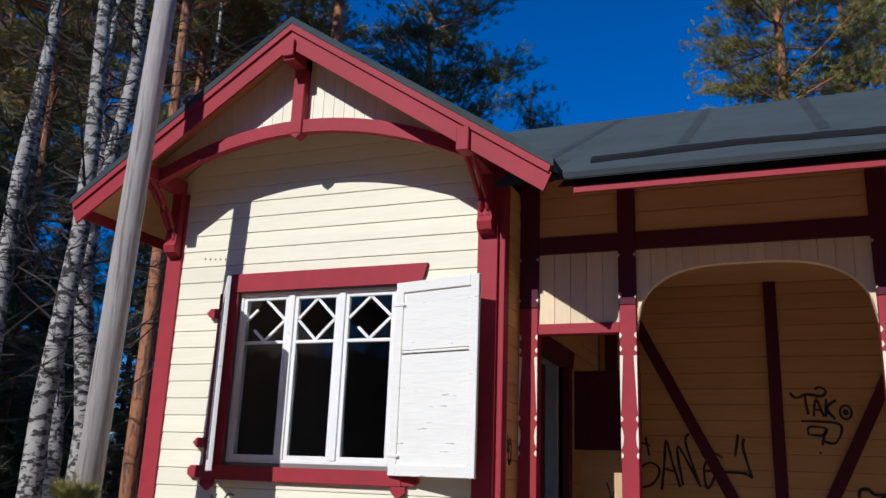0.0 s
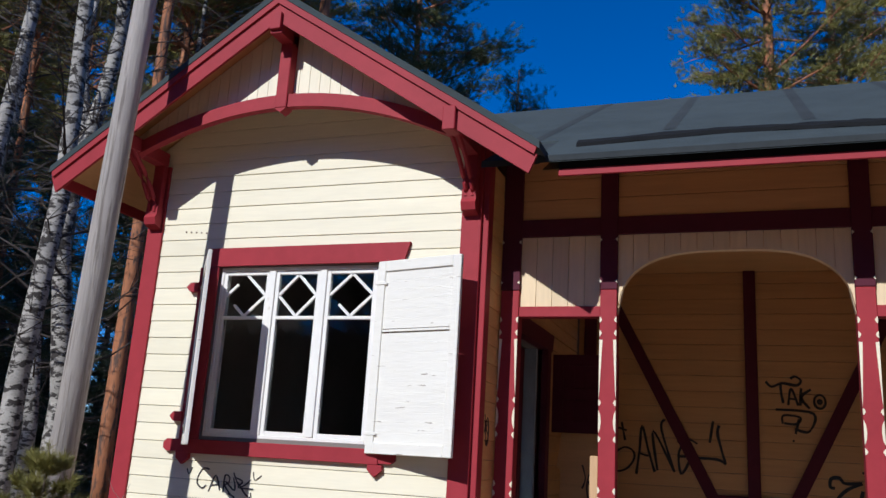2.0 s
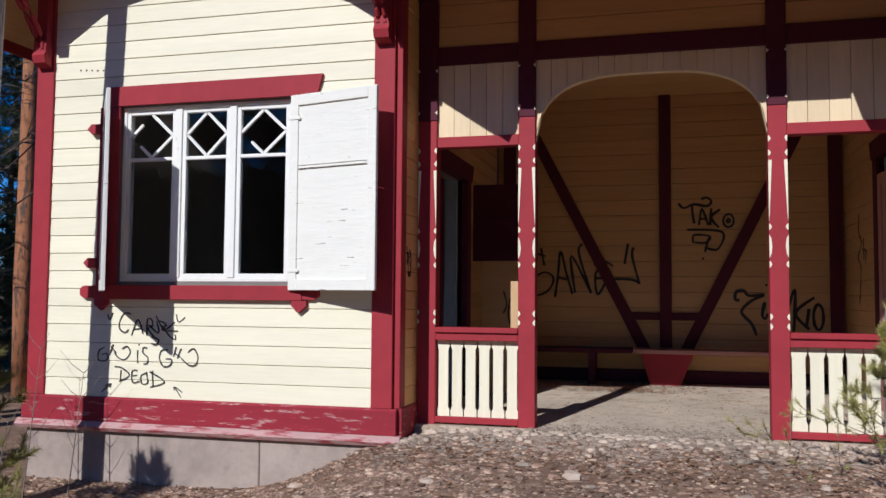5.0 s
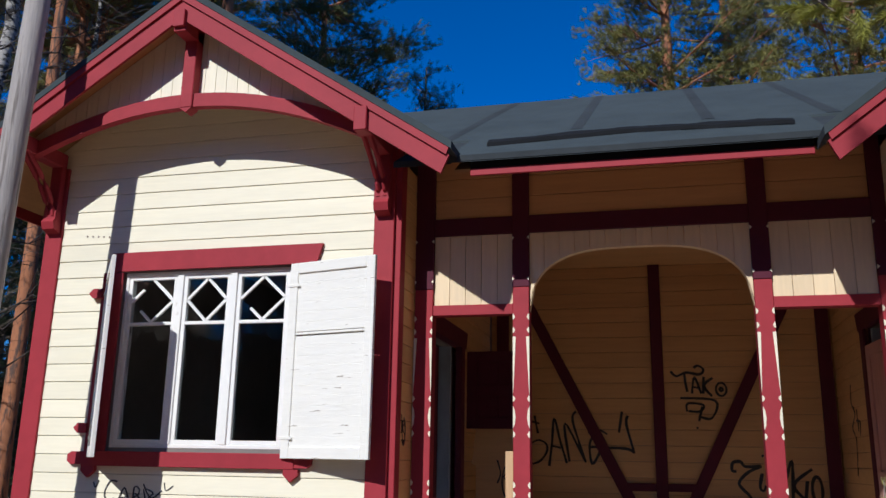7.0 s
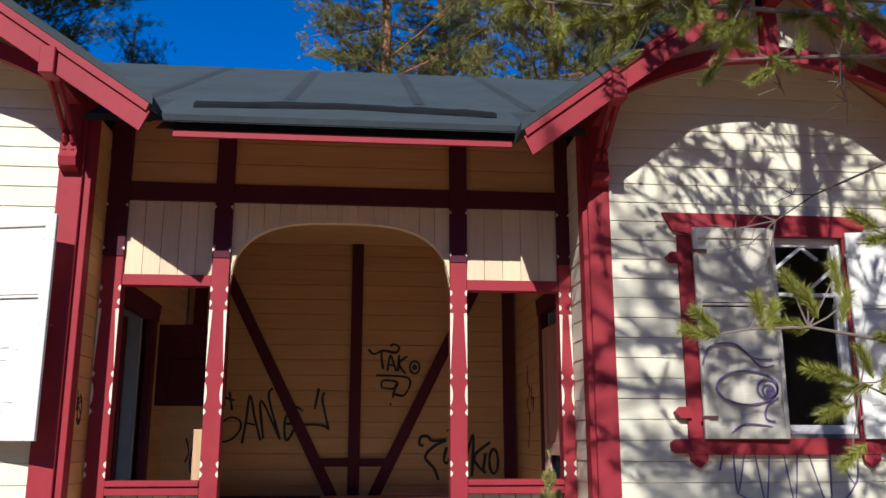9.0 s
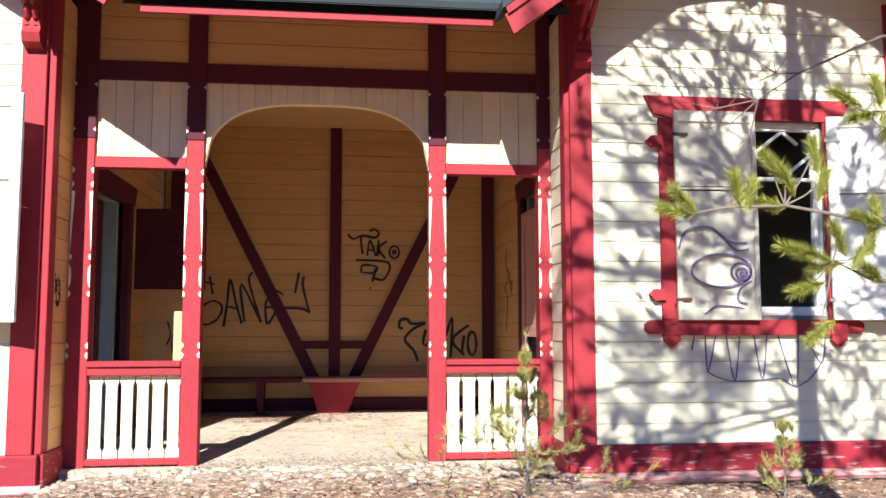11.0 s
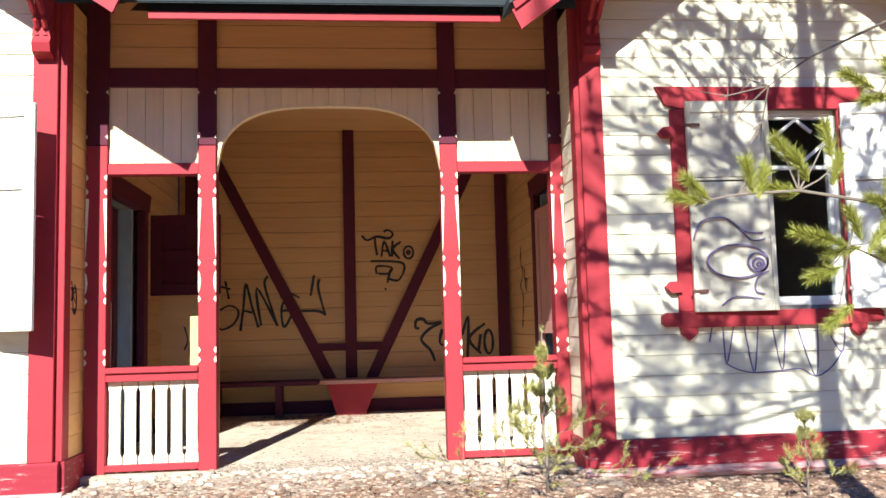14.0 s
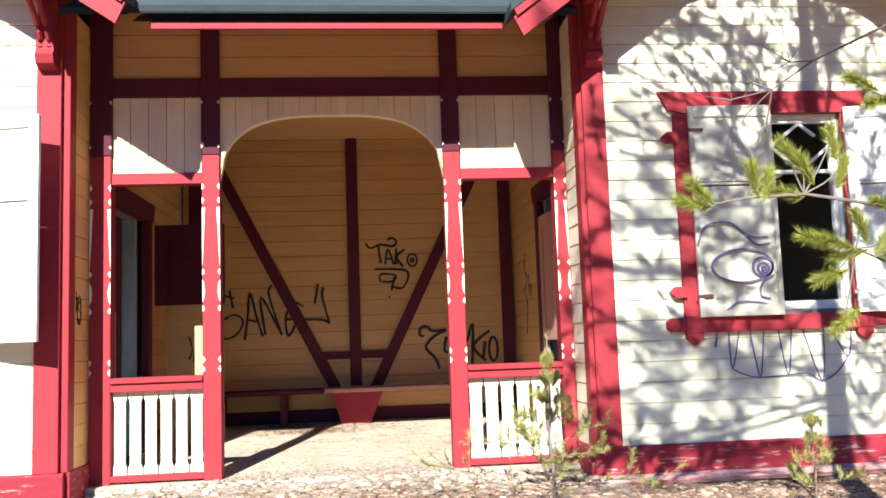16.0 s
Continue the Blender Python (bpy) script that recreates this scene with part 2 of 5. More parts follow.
gx, gy = axis_steps(900, 0.13, 7), axis_steps(900, 0.13, 7)
inside = lambda x, y: (-4.9 < x < 4.4 and 0.15 < y < 7.0)
verts = [(x, y, ground_z(x, y) - (0.6 if inside(x, y) else 0)) for y in gy for x in gx]
nx = len(gx)
faces = [(j * nx + i, j * nx + i + 1, (j + 1) * nx + i + 1, (j + 1) * nx + i) for j in range(len(gy) - 1) for i in range(nx - 1)]
me = bpy.data.meshes.new("ground")
me.from_pydata(verts, [], faces)
me.materials.append(SOIL)
for p in me.polygons:
    p.use_smooth = True
tagged(new("ground", me), "brown gravelly soil with dry leaf litter", "ground", kind="structure")

# ---- the station building ----
XL0, XL1, XR0, XR1 = -5.03, -1.835, 1.835, 4.51
FRONT, BACK, RIDGE_Y = -0.43, 3.47, 2.6
CL, CR = -3.51, 3.17
PITCH = 0.1463


def board_profile(z0, z1, y):
    """Cross-section of one lapped siding board whose back lies at y; it faces towards -y."""
    return [(y, z0), (y - 0.022, z0), (y - 0.024, z0 + 0.003), (y - 0.0195, z1 - 0.008), (y - 0.014, z1 - 0.003), (y, z1 - 0.003)]


def clad_front(parent, x0, x1, z0, z1, y, holes=(), top=None, mat=None, pitch=PITCH, first=None):
    """Horizontal boards on a wall that faces the front; top(x) gives a limit to the height, holes are (x0, x1, z0, z1)."""
    z = z0 if first is None else first
    while z < z1 - 0.02:
        zt = min(z + pitch, z1)
        spans = [(x0, x1)]
        for hx0, hx1, hz0, hz1 in holes:
            if zt > hz0 + 0.01 and z < hz1 - 0.01:
                spans = [s for a, b in spans for s in ((a, min(b, hx0)), (max(a, hx1), b)) if s[1] - s[0] > 0.01]
        if top:
            spans = [top(z, zt, s) for s in spans]
        for a, b in spans:
            if b - a > 0.02:
                part("board", prism(board_profile(max(z, z0), zt, y), "x", a, b), mat or CREAM, parent)
        z += pitch


def clad_side(parent, x, facing, y0, y1, z0, z1, mat, holes=(), pitch=PITCH):
    """Horizontal boards on a wall along y; facing is +1 or -1."""
    z = z0
    while z < z1 - 0.02:
        zt = min(z + pitch, z1)
        spans = [(y0, y1)]
        for hy0, hy1, hz0, hz1 in holes:
            if zt > hz0 + 0.01 and z < hz1 - 0.01:
                spans = [s for a, b in spans for s in ((a, min(b, hy0)), (max(a, hy1), b)) if s[1] - s[0] > 0.01]
        prof = [(x - facing * (p[0]), p[1]) for p in board_profile(z, zt, 0)]
        for a, b in spans:
            part("board", prism(prof, "y", a, b), mat, parent)
        z += pitch


def upright_boards(parent, x0, x1, z_low, z_high, y, mat, width=0.105, thick=0.020):
    """Upright boards; z_low(x) and z_high(x) give their ends."""
    n = max(1, round((x1 - x0) / width))
    w = (x1 - x0) / n
    for i in range(n):
        a, b = x0 + i * w + 0.002, x0 + (i + 1) * w - 0.002
        steps = 5
        xs = [a + (b - a) * k / steps for k in range(steps + 1)]
        low, high = [(x, z_low(x)) for x in xs], [(x, z_high(x)) for x in xs]
        if min(h[1] - l[1] for h, l in zip(high, low)) < 0.004:
            keep = [k for k in range(steps + 1) if high[k][1] - low[k][1] >= 0.004]
            if len(keep) < 2:
                continue
            low, high = [low[k] for k in keep], [high[k] for k in keep]
        part("board", prism(low + high[::-1], "y", y - thick, y), mat, parent)


def wall_with_hole(name, x0, x1, z0, z1, y0, y1, hole, label):
    bm = bmesh.new()
    if hole:
        a, b, c, d = hole
        bx(bm, x0, a, y0, y1, z0, z1)
        bx(bm, b, x1, y0, y1, z0, z1)
        bx(bm, a, b, y0, y1, z0, c)
        bx(bm, a, b, y0, y1, d, z1)
    else:
        bx(bm, x0, x1, y0, y1, z0, z1)
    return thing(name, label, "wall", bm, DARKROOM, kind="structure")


WIN_L = (-4.205, -2.683, 1.10, 2.535)
WIN_R = (2.63, 3.80, 1.085, 2.55)


def pavilion(side, x0, x1, c, apex_z, slope, halves, win, inner):
    """One gabled pavilion: front wall, corner boards, skirting, foundation, gable, bargeboards, brackets. inner is the x of the wall towards the porch."""
    wall = wall_with_hole("wall_" + side + "_front", x0 + 0.02, x1 - 0.02, -0.06, 3.45, FRONT + 0.01, FRONT + 0.16, win, "cream-painted lapped board wall of the gabled pavilion")
    under = lambda x: apex_z - 0.10 - slope * abs(x - c)
    part("gable_backing", prism([(x0 + 0.03, 3.45), (x1 - 0.03, 3.45), (x1 - 0.03, max(3.46, under(x1))), (c, under(c)), (x0 + 0.03, max(3.46, under(x0)))], "y", FRONT - 0.002, FRONT + 0.16), CREAM, wall)

    def limit(z, zt, s):
        reach = (apex_z - 0.29 - z) / slope
        return (max(s[0], c - reach), min(s[1], c + reach))
    hole = [(win[0] - 0.03, win[1] + 0.03, win[2] - 0.03, win[3] + 0.03)]
    clad_front(wall, x0 + 0.16, x1 - 0.16, 0.165, 4.3, FRONT + 0.008, hole, limit)
    # corner boards, each with its return on the side
    for a, b, out, s in ((x0, x0 + 0.165, x0, -1), (x1 - 0.165, x1, x1, 1)):
        part("corner_board", box(a, b, FRONT - 0.036, FRONT, 0.165, 3.50), RED, wall)
        part("corner_board", box(out - (0.036 if side == "right" else 0.02) if s < 0 else out - 0.012, out + 0.012 if s < 0 else out + (0.05 if side == "left" else 0.02), FRONT + 0.002, FRONT + 0.13, 0.165, 3.50), RED, wall)
    # skirting board and its weathered ledge
    part("skirting", prism([(FRONT + 0.01, -0.03), (FRONT - 0.045, -0.03), (FRONT - 0.045, 0.150), (FRONT - 0.030, 0.165), (FRONT + 0.01, 0.165)], "x", x0 - 0.035, x1 + 0.035), RED_WORN, wall)
    part("ledge", prism([(FRONT, -0.105), (FRONT - 0.065, -0.105), (FRONT - 0.085, -0.075), (FRONT - 0.045, -0.032), (FRONT, -0.032)], "x", x0 - 0.07, x1 + 0.07), LEDGE, wall)
    # foundation of large stones
    found = thing("foundation", "grey plastered stone foundation under the pavilion", "foundation", kind="structure")
    n = 3 if side == "left" else 2
    for i in range(n):
        a, b = x0 + (x1 - x0) * i / n, x0 + (x1 - x0) * (i + 1) / n
        part("stone", box(a + 0.004, b - 0.004, FRONT - 0.02 - 0.004 * i, FRONT + 0.25, -1.1, -0.106, 0.008), GRANITE, found)
    # side walls and back
    for x, f, nm in ((x0, -1, "outer" if side == "left" else "inner"), (x1, 1, "inner" if side == "left" else "outer")):
        face = x - f * 0.02
        deep_face = face + (0.145 if (side == "right" and nm == "inner") else 0.0)
        y_end = 6.0 if nm == "outer" else BACK
        hole = DOOR_L if (side == "left" and nm == "inner") else (DOOR_R if nm == "inner" else None)
        bm = bmesh.new()
        a, b = (face - 0.12, face) if f > 0 else (face, face + 0.145)
        if hole:
            bx(bm, a, b, FRONT + 0.16, 0.10, -0.1, 3.4)
            a, b = (deep_face - 0.12, deep_face) if f > 0 else (deep_face, deep_face + 0.12)
            bx(bm, a, b, 0.10, hole[0], -0.1, 3.4)
            bx(bm, a, b, hole[1], y_end, -0.1, 3.4)
            bx(bm, a, b, hole[0], hole[1], hole[3], 3.4)
        else:
            bx(bm, a, b, FRONT + 0.16, y_end, -0.1, 3.4)
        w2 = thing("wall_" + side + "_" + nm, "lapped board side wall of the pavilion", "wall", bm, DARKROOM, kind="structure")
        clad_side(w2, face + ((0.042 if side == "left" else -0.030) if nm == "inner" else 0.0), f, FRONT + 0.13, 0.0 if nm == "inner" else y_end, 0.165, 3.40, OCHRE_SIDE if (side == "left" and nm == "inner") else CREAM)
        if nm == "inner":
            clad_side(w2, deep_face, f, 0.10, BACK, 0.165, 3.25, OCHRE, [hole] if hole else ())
            lo, hi = (face, face + 0.085) if f > 0 else (face - 0.075, face)
            part("skirting", box(lo, hi, FRONT + 0.01, 0.0, -0.06, 0.165), RED_WORN, w2)
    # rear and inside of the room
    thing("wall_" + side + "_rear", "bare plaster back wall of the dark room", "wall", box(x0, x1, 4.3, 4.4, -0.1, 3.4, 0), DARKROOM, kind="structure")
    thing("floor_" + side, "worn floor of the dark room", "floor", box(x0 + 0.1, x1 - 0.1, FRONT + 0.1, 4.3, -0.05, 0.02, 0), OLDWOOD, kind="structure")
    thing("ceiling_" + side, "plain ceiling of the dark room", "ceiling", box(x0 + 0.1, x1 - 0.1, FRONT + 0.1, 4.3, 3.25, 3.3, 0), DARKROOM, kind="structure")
    # roof
    roof = thing("roof_" + side, "steep gable roof of dark roofing felt with red bargeboards", "roof", kind="structure")
    ang = math.atan(slope)
    th = 0.05 / math.cos(ang)
    for s in (-1, 1):
        half = halves[0] if s < 0 else halves[1]
        out = half + 0.02
        p = [(c, apex_z), (c + s * out, apex_z - slope * out), (c + s * out, apex_z - slope * out - th), (c, apex_z - th)]
        inner_side = (s > 0) == (side == "left")
        part("felt", prism(p if s > 0 else p[::-1], "y", GABLE_Y - 0.02, -0.80 if inner_side else 4.6), FELT, roof)
        if inner_side:
            out = half - 0.42
            p = [(c, apex_z), (c + s * out, apex_z - slope * out), (c + s * out, apex_z - slope * out - th), (c, apex_z - th)]
            part("felt", prism(p if s > 0 else p[::-1], "y", -0.80, 4.6), FELT, roof)
        p = [(c, apex_z - th), (c + s * out, apex_z - slope * out - th), (c + s * out, apex_z - slope * out - th - 0.03), (c, apex_z - th - 0.03)]
        part("sheathing", prism(p if s > 0 else p[::-1], "y", GABLE_Y + 0.03, 4.6), OCHRE, roof)
        # bargeboard in two steps, and an edge strip
        q = lambda d0, d1, cut: [(c, apex_z - d0), (c + s * half, apex_z - slope * half - d0), (c + s * (half - cut), apex_z - slope * (half - cut) - d1), (c, apex_z - d1)]
        part("bargeboard", prism(q(0.11, 0.285, 0.06), "y", GABLE_Y + 0.005, GABLE_Y + 0.03), RED, roof)
        part("edge_board", prism(q(0.055, 0.125, 0.02), "y", GABLE_Y - 0.014, GABLE_Y + 0.006), RED, roof)
        # rafter tails and eave edge
        x = c + s * (half - 0.02)
        if (s > 0) == (side == "left"):
            continue
        part("eave_board", box(x - 0.012, x + 0.012, GABLE_Y + 0.03, 4.5, apex_z - slope * half - 0.17, apex_z - slope * half - 0.04), RED, roof)
    # decorative arched tie, hanging post, purlin ends
    ky, kz = TRUSS_Y, ARCH_Z
    truss = thing("gable_truss", "oxblood red arched tie with a hanging king post in the gable", "gable ornament")
    span = (x1 - x0) / 2 - 0.10
    steps = 24
    low = [(c - span + 2 * span * k / steps, kz - 0.36 * abs(2 * k / steps - 1) ** 2.0) for k in range(steps + 1)]
    high = [(x, z + 0.115) for x, z in low]
    bm = bmesh.new()
    for k in range(steps):
        prism([low[k], low[k + 1], high[k + 1], high[k]], "y", ky - 0.035, ky + 0.035, bm)
    bmesh.ops.remove_doubles(bm, verts=bm.verts, dist=0.0005)
    part("arched_tie", bm, RED, truss)
    tie = lambda x: kz + 0.05 - 0.36 * min(1.0, abs(x - c) / span) ** 2.0
    upright_boards(truss, c - span, c + span, tie, lambda x: apex_z - 0.10 - slope * abs(x - c), ky + 0.062, CREAM_UP, 0.10)
    part("king_post", box(c - 0.055, c + 0.055, ky - 0.055, ky + 0.055, kz - 0.01, apex_z - 0.3, 0.006), RED, truss)
    part("pendant", prism([(c - 0.055, kz - 0.01), (c, kz - 0.05), (c + 0.055, kz - 0.01)], "y", ky - 0.05, ky + 0.05), RED, truss)
    part("ridge_purlin", box(c - 0.055, c + 0.055, GABLE_Y + 0.0, FRONT + 0.05, apex_z - 0.40, apex_z - 0.27), RED, truss)
    part("purlin_cap", box(c - 0.05, c + 0.05, GABLE_Y - 0.03, GABLE_Y + 0.03, apex_z - 0.37, apex_z - 0.22), RED, truss)
    # brackets at the two corners
    for s in (-1, 1):
        xb = (x0 if s < 0 else x1) - s * 0.085
        br = thing("eave_bracket", "oxblood red carved timber bracket under the gable eave", "bracket", group="eave brackets")
        zt = apex_z - slope * abs(xb - c) - 0.30
        part("wall_post", box(xb - 0.055, xb + 0.055, FRONT - 0.10, FRONT - 0.036, 2.98, zt, 0.006), RED, br)
        part("foot", prism([(FRONT - 0.036, 2.90), (FRONT - 0.12, 2.93), (FRONT - 0.14, 2.99), (FRONT - 0.12, 3.02), (FRONT - 0.12, 3.10), (FRONT - 0.036, 3.10)], "x", xb - 0.06, xb + 0.06), RED, br)
        part("arm", box(xb - 0.055, xb + 0.055, GABLE_Y - 0.01, FRONT - 0.036, zt - 0.02, zt + 0.11, 0.006), RED, br)
        part("cap", box(xb - 0.05, xb + 0.05, GABLE_Y - 0.035, GABLE_Y + 0.03, zt - 0.03, zt + 0.16, 0.006), RED, br)
        for dx in (-0.028, 0.028):
            pts = []
            for k in range(9):
                a = k / 8
                pts.append((xb + dx, FRONT - 0.11 - (FRONT - 0.11 - GABLE_Y - 0.12) * a ** 1.6, 3.05 + (zt - 3.05) * a))
            part("curved_brace", tube(pts, [0.022] * 9, 6), RED, br)
    return wall


GABLE_Y, TRUSS_Y, ARCH_Z = -1.07, -0.83, 3.80
DOOR_L = (0.62, 1.685, 0.0, 2.15)
DOOR_R = (0.95, 1.85, 0.0, 2.28)
pavilion("left", XL0, XL1, CL, 4.775, 0.67, (2.13, 2.26), WIN_L, XL1)
pavilion("right", XR0, XR1, CR, 4.62, 0.75, (1.93, 1.93), WIN_R, XR0)

# main roof over the porch
EAVE_Y, EAVE_Z, RIDGE_Z = -0.88, 3.205, 5.13
mroof = thing("roof_main", "low dark felt roof with creased patches and a red fascia", "roof", kind="structure")
sl = (RIDGE_Z - EAVE_Z) / (RIDGE_Y - EAVE_Y)
bm = prism([(EAVE_Y, EAVE_Z), (RIDGE_Y, RIDGE_Z), (RIDGE_Y, RIDGE_Z - 0.05), (EAVE_Y, EAVE_Z - 0.05)], "x", -1.30, 1.30)
part("felt", bm, FELT, mroof)
for xa, xb in ((-1.74, -1.302), (1.302, 1.74)):
    part("felt", prism([(EAVE_Y + 0.06, EAVE_Z + 0.06 * sl - 0.02), (EAVE_Y + 0.80, EAVE_Z + 0.80 * sl - 0.02), (EAVE_Y + 0.80, EAVE_Z + 0.80 * sl - 0.07), (EAVE_Y + 0.06, EAVE_Z + 0.06 * sl - 0.07)], "x", xa, xb), FELT_LAP, mroof)
bm = prism([(EAVE_Y + 0.75, EAVE_Z + 0.75 * sl), (RIDGE_Y, RIDGE_Z), (RIDGE_Y, RIDGE_Z - 0.05), (EAVE_Y + 0.75, EAVE_Z + 0.75 * sl - 0.05)], "x", -3.4, -1.30)
part("felt", bm, FELT, mroof)
bm = prism([(EAVE_Y + 0.75, EAVE_Z + 0.75 * sl), (RIDGE_Y, RIDGE_Z), (RIDGE_Y, RIDGE_Z - 0.05), (EAVE_Y + 0.75, EAVE_Z + 0.75 * sl - 0.05)], "x", 1.30, 3.3)
part("felt", bm, FELT, mroof)
part("felt", prism([(RIDGE_Y, RIDGE_Z), (6.4, 3.2), (6.4, 3.15), (RIDGE_Y, RIDGE_Z - 0.05)], "x", -5.2, 4.7), FELT, mroof)
part("drip_edge", box(-1.25, 1.25, EAVE_Y - 0.006, EAVE_Y + 0.012, EAVE_Z - 0.045, EAVE_Z + 0.004, 0.003), FELT_LAP, mroof)
part("fascia", box(-1.15, 1.205, EAVE_Y + 0.06, EAVE_Y + 0.082, EAVE_Z - 0.137, EAVE_Z - 0.082), RED, mroof)
# black strip painted in as the shadow under the felt overhang
part("eave_strip", box(-1.15, 1.205, EAVE_Y + 0.066, EAVE_Y + 0.084, EAVE_Z - 0.081, EAVE_Z - 0.022), FELT_PATCH_AND_SHADOW, mroof)
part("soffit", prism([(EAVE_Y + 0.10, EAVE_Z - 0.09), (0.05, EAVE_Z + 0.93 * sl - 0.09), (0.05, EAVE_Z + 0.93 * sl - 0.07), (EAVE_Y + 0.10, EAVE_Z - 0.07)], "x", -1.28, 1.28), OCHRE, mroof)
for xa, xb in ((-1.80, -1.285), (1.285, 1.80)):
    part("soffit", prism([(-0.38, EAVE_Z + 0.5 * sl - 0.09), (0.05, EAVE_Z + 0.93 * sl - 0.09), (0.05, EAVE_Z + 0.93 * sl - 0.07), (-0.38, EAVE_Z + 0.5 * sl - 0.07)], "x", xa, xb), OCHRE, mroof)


def on_roof(x, y, lift):
    return (x, y, EAVE_Z + (y - EAVE_Y) * sl + lift)


# laps and the long creased patch on the felt
for x0, x1, y0, y1 in ((-1.52, -1.35, -0.1, 2.58), (-0.45, -0.40, 0.05, 2.58), (0.60, 0.56, 0.05, 2.58), (1.50, 1.40, -0.1, 2.58)):
    bm = bmesh.new()
    n = 10
    rows_ = [[bm.verts.new(on_roof(x0 + (x1 - x0) * k / n + dx, y0 + (y1 - y0) * k / n, 0.002 + 0.003 * (dx == 0))) for dx in (-0.05, 0, 0.05)] for k in range(n + 1)]
    for a, b in zip(rows_, rows_[1:]):
        for k in range(2):
            bm.faces.new((a[k], a[k + 1], b[k + 1], b[k]))
    part("lap", bm, FELT_LAP, mroof)
bm = bmesh.new()
n = 40
rows_ = []
for k in range(n + 1):
    x = -1.08 + 2.22 * k / n
    mid = EAVE_Y + 0.42 + 0.17 * (1 - abs(2 * k / n - 1)) + 0.012 * noise.noise((x * 3, 0, 6))
    rows_.append([bm.verts.new(on_roof(x, mid + dy, lift + 0.012 * noise.noise((x * 6, dy * 9, 1)))) for dy, lift in ((-0.085, 0.003), (-0.08, 0.035), (0.0, 0.04), (0.075, 0.03), (0.085, 0.003))])
for a, b in zip(rows_, rows_[1:]):
    for k in range(4):
        bm.faces.new((a[k], a[k + 1], b[k + 1], b[k]))
part("creased_patch", bm, FELT_PATCH_AND_SHADOW, mroof)

# ---- the porch ----
thing("porch_floor", "pale worn concrete porch slab with sandy dust", "floor", prism([(-0.10, -0.30), (-0.10, -0.012), (-0.075, 0.0), (0.2, 0.0), (BACK, 0.06), (BACK, -0.30)], "x", -1.80, 1.95), CONCRETE, kind="structure")
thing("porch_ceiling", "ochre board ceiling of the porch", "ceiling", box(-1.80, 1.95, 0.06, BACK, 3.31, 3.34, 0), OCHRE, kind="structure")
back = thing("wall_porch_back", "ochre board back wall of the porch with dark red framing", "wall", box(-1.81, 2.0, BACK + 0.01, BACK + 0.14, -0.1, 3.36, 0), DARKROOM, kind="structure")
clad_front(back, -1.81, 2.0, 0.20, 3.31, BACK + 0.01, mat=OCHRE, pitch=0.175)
part("skirting", box(-1.81, 2.0, BACK - 0.05, BACK - 0.015, 0.03, 0.20), SHADE_RED, back)
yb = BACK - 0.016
part("stud", box(0.045, 0.175, yb - 0.05, yb, 0.45, 3.31), SHADE_RED, back)
part("corner_stud", box(1.82, 1.955, yb - 0.05, yb, 0.20, 3.31), SHADE_RED, back)
part("corner_stud", box(-1.74, -1.60, yb - 0.05, yb, 0.20, 3.31), SHADE_RED, back)
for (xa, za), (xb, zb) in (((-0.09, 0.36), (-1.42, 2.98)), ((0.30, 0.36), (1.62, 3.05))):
    part("diagonal_brace", beam((xa, yb - 0.022, za), (xb, yb - 0.022, zb), 0.045, 0.125, up=(1, 0, 0.4)), SHADE_RED, back)
part("cross_bar", box(-0.30, 0.53, yb - 0.040, yb, 0.755, 0.84), SHADE_RED, back)

bench = thing("bench", "long faded red bench on a wedge-shaped support against the wall", "bench")
part("seat", box(-0.23, 1.80, BACK - 0.42, BACK - 0.06, 0.40, 0.445, 0.006), BENCHWOOD, bench)
part("support", prism([(-0.16, 0.40), (0.40, 0.40), (0.26, 0.05), (-0.06, 0.05)], "y", BACK - 0.30, BACK - 0.06), RED, bench)
part("leg", box(1.62, 1.68, BACK - 0.38, BACK - 0.08, 0.05, 0.40), RED, bench)
bench2 = thing("bench", "dark red wooden bench along the shaded side of the porch", "bench")
part("seat", box(-1.60, -0.25, BACK - 0.42, BACK - 0.06, 0.40, 0.445, 0.006), SHADE_RED, bench2)
part("leg", box(-1.40, -1.33, BACK - 0.38, BACK - 0.10, 0.05, 0.40), SHADE_RED, bench2)
part("leg", box(-0.72, -0.65, BACK - 0.38, BACK - 0.10, 0.05, 0.40), SHADE_RED, bench2)

screen = thing("porch_screen", "dark red timber porch front with cream board panels and an arched opening", "porch front", kind="structure")
BEAM0, BEAM1, RAIL1 = 2.845, 2.99, 2.265


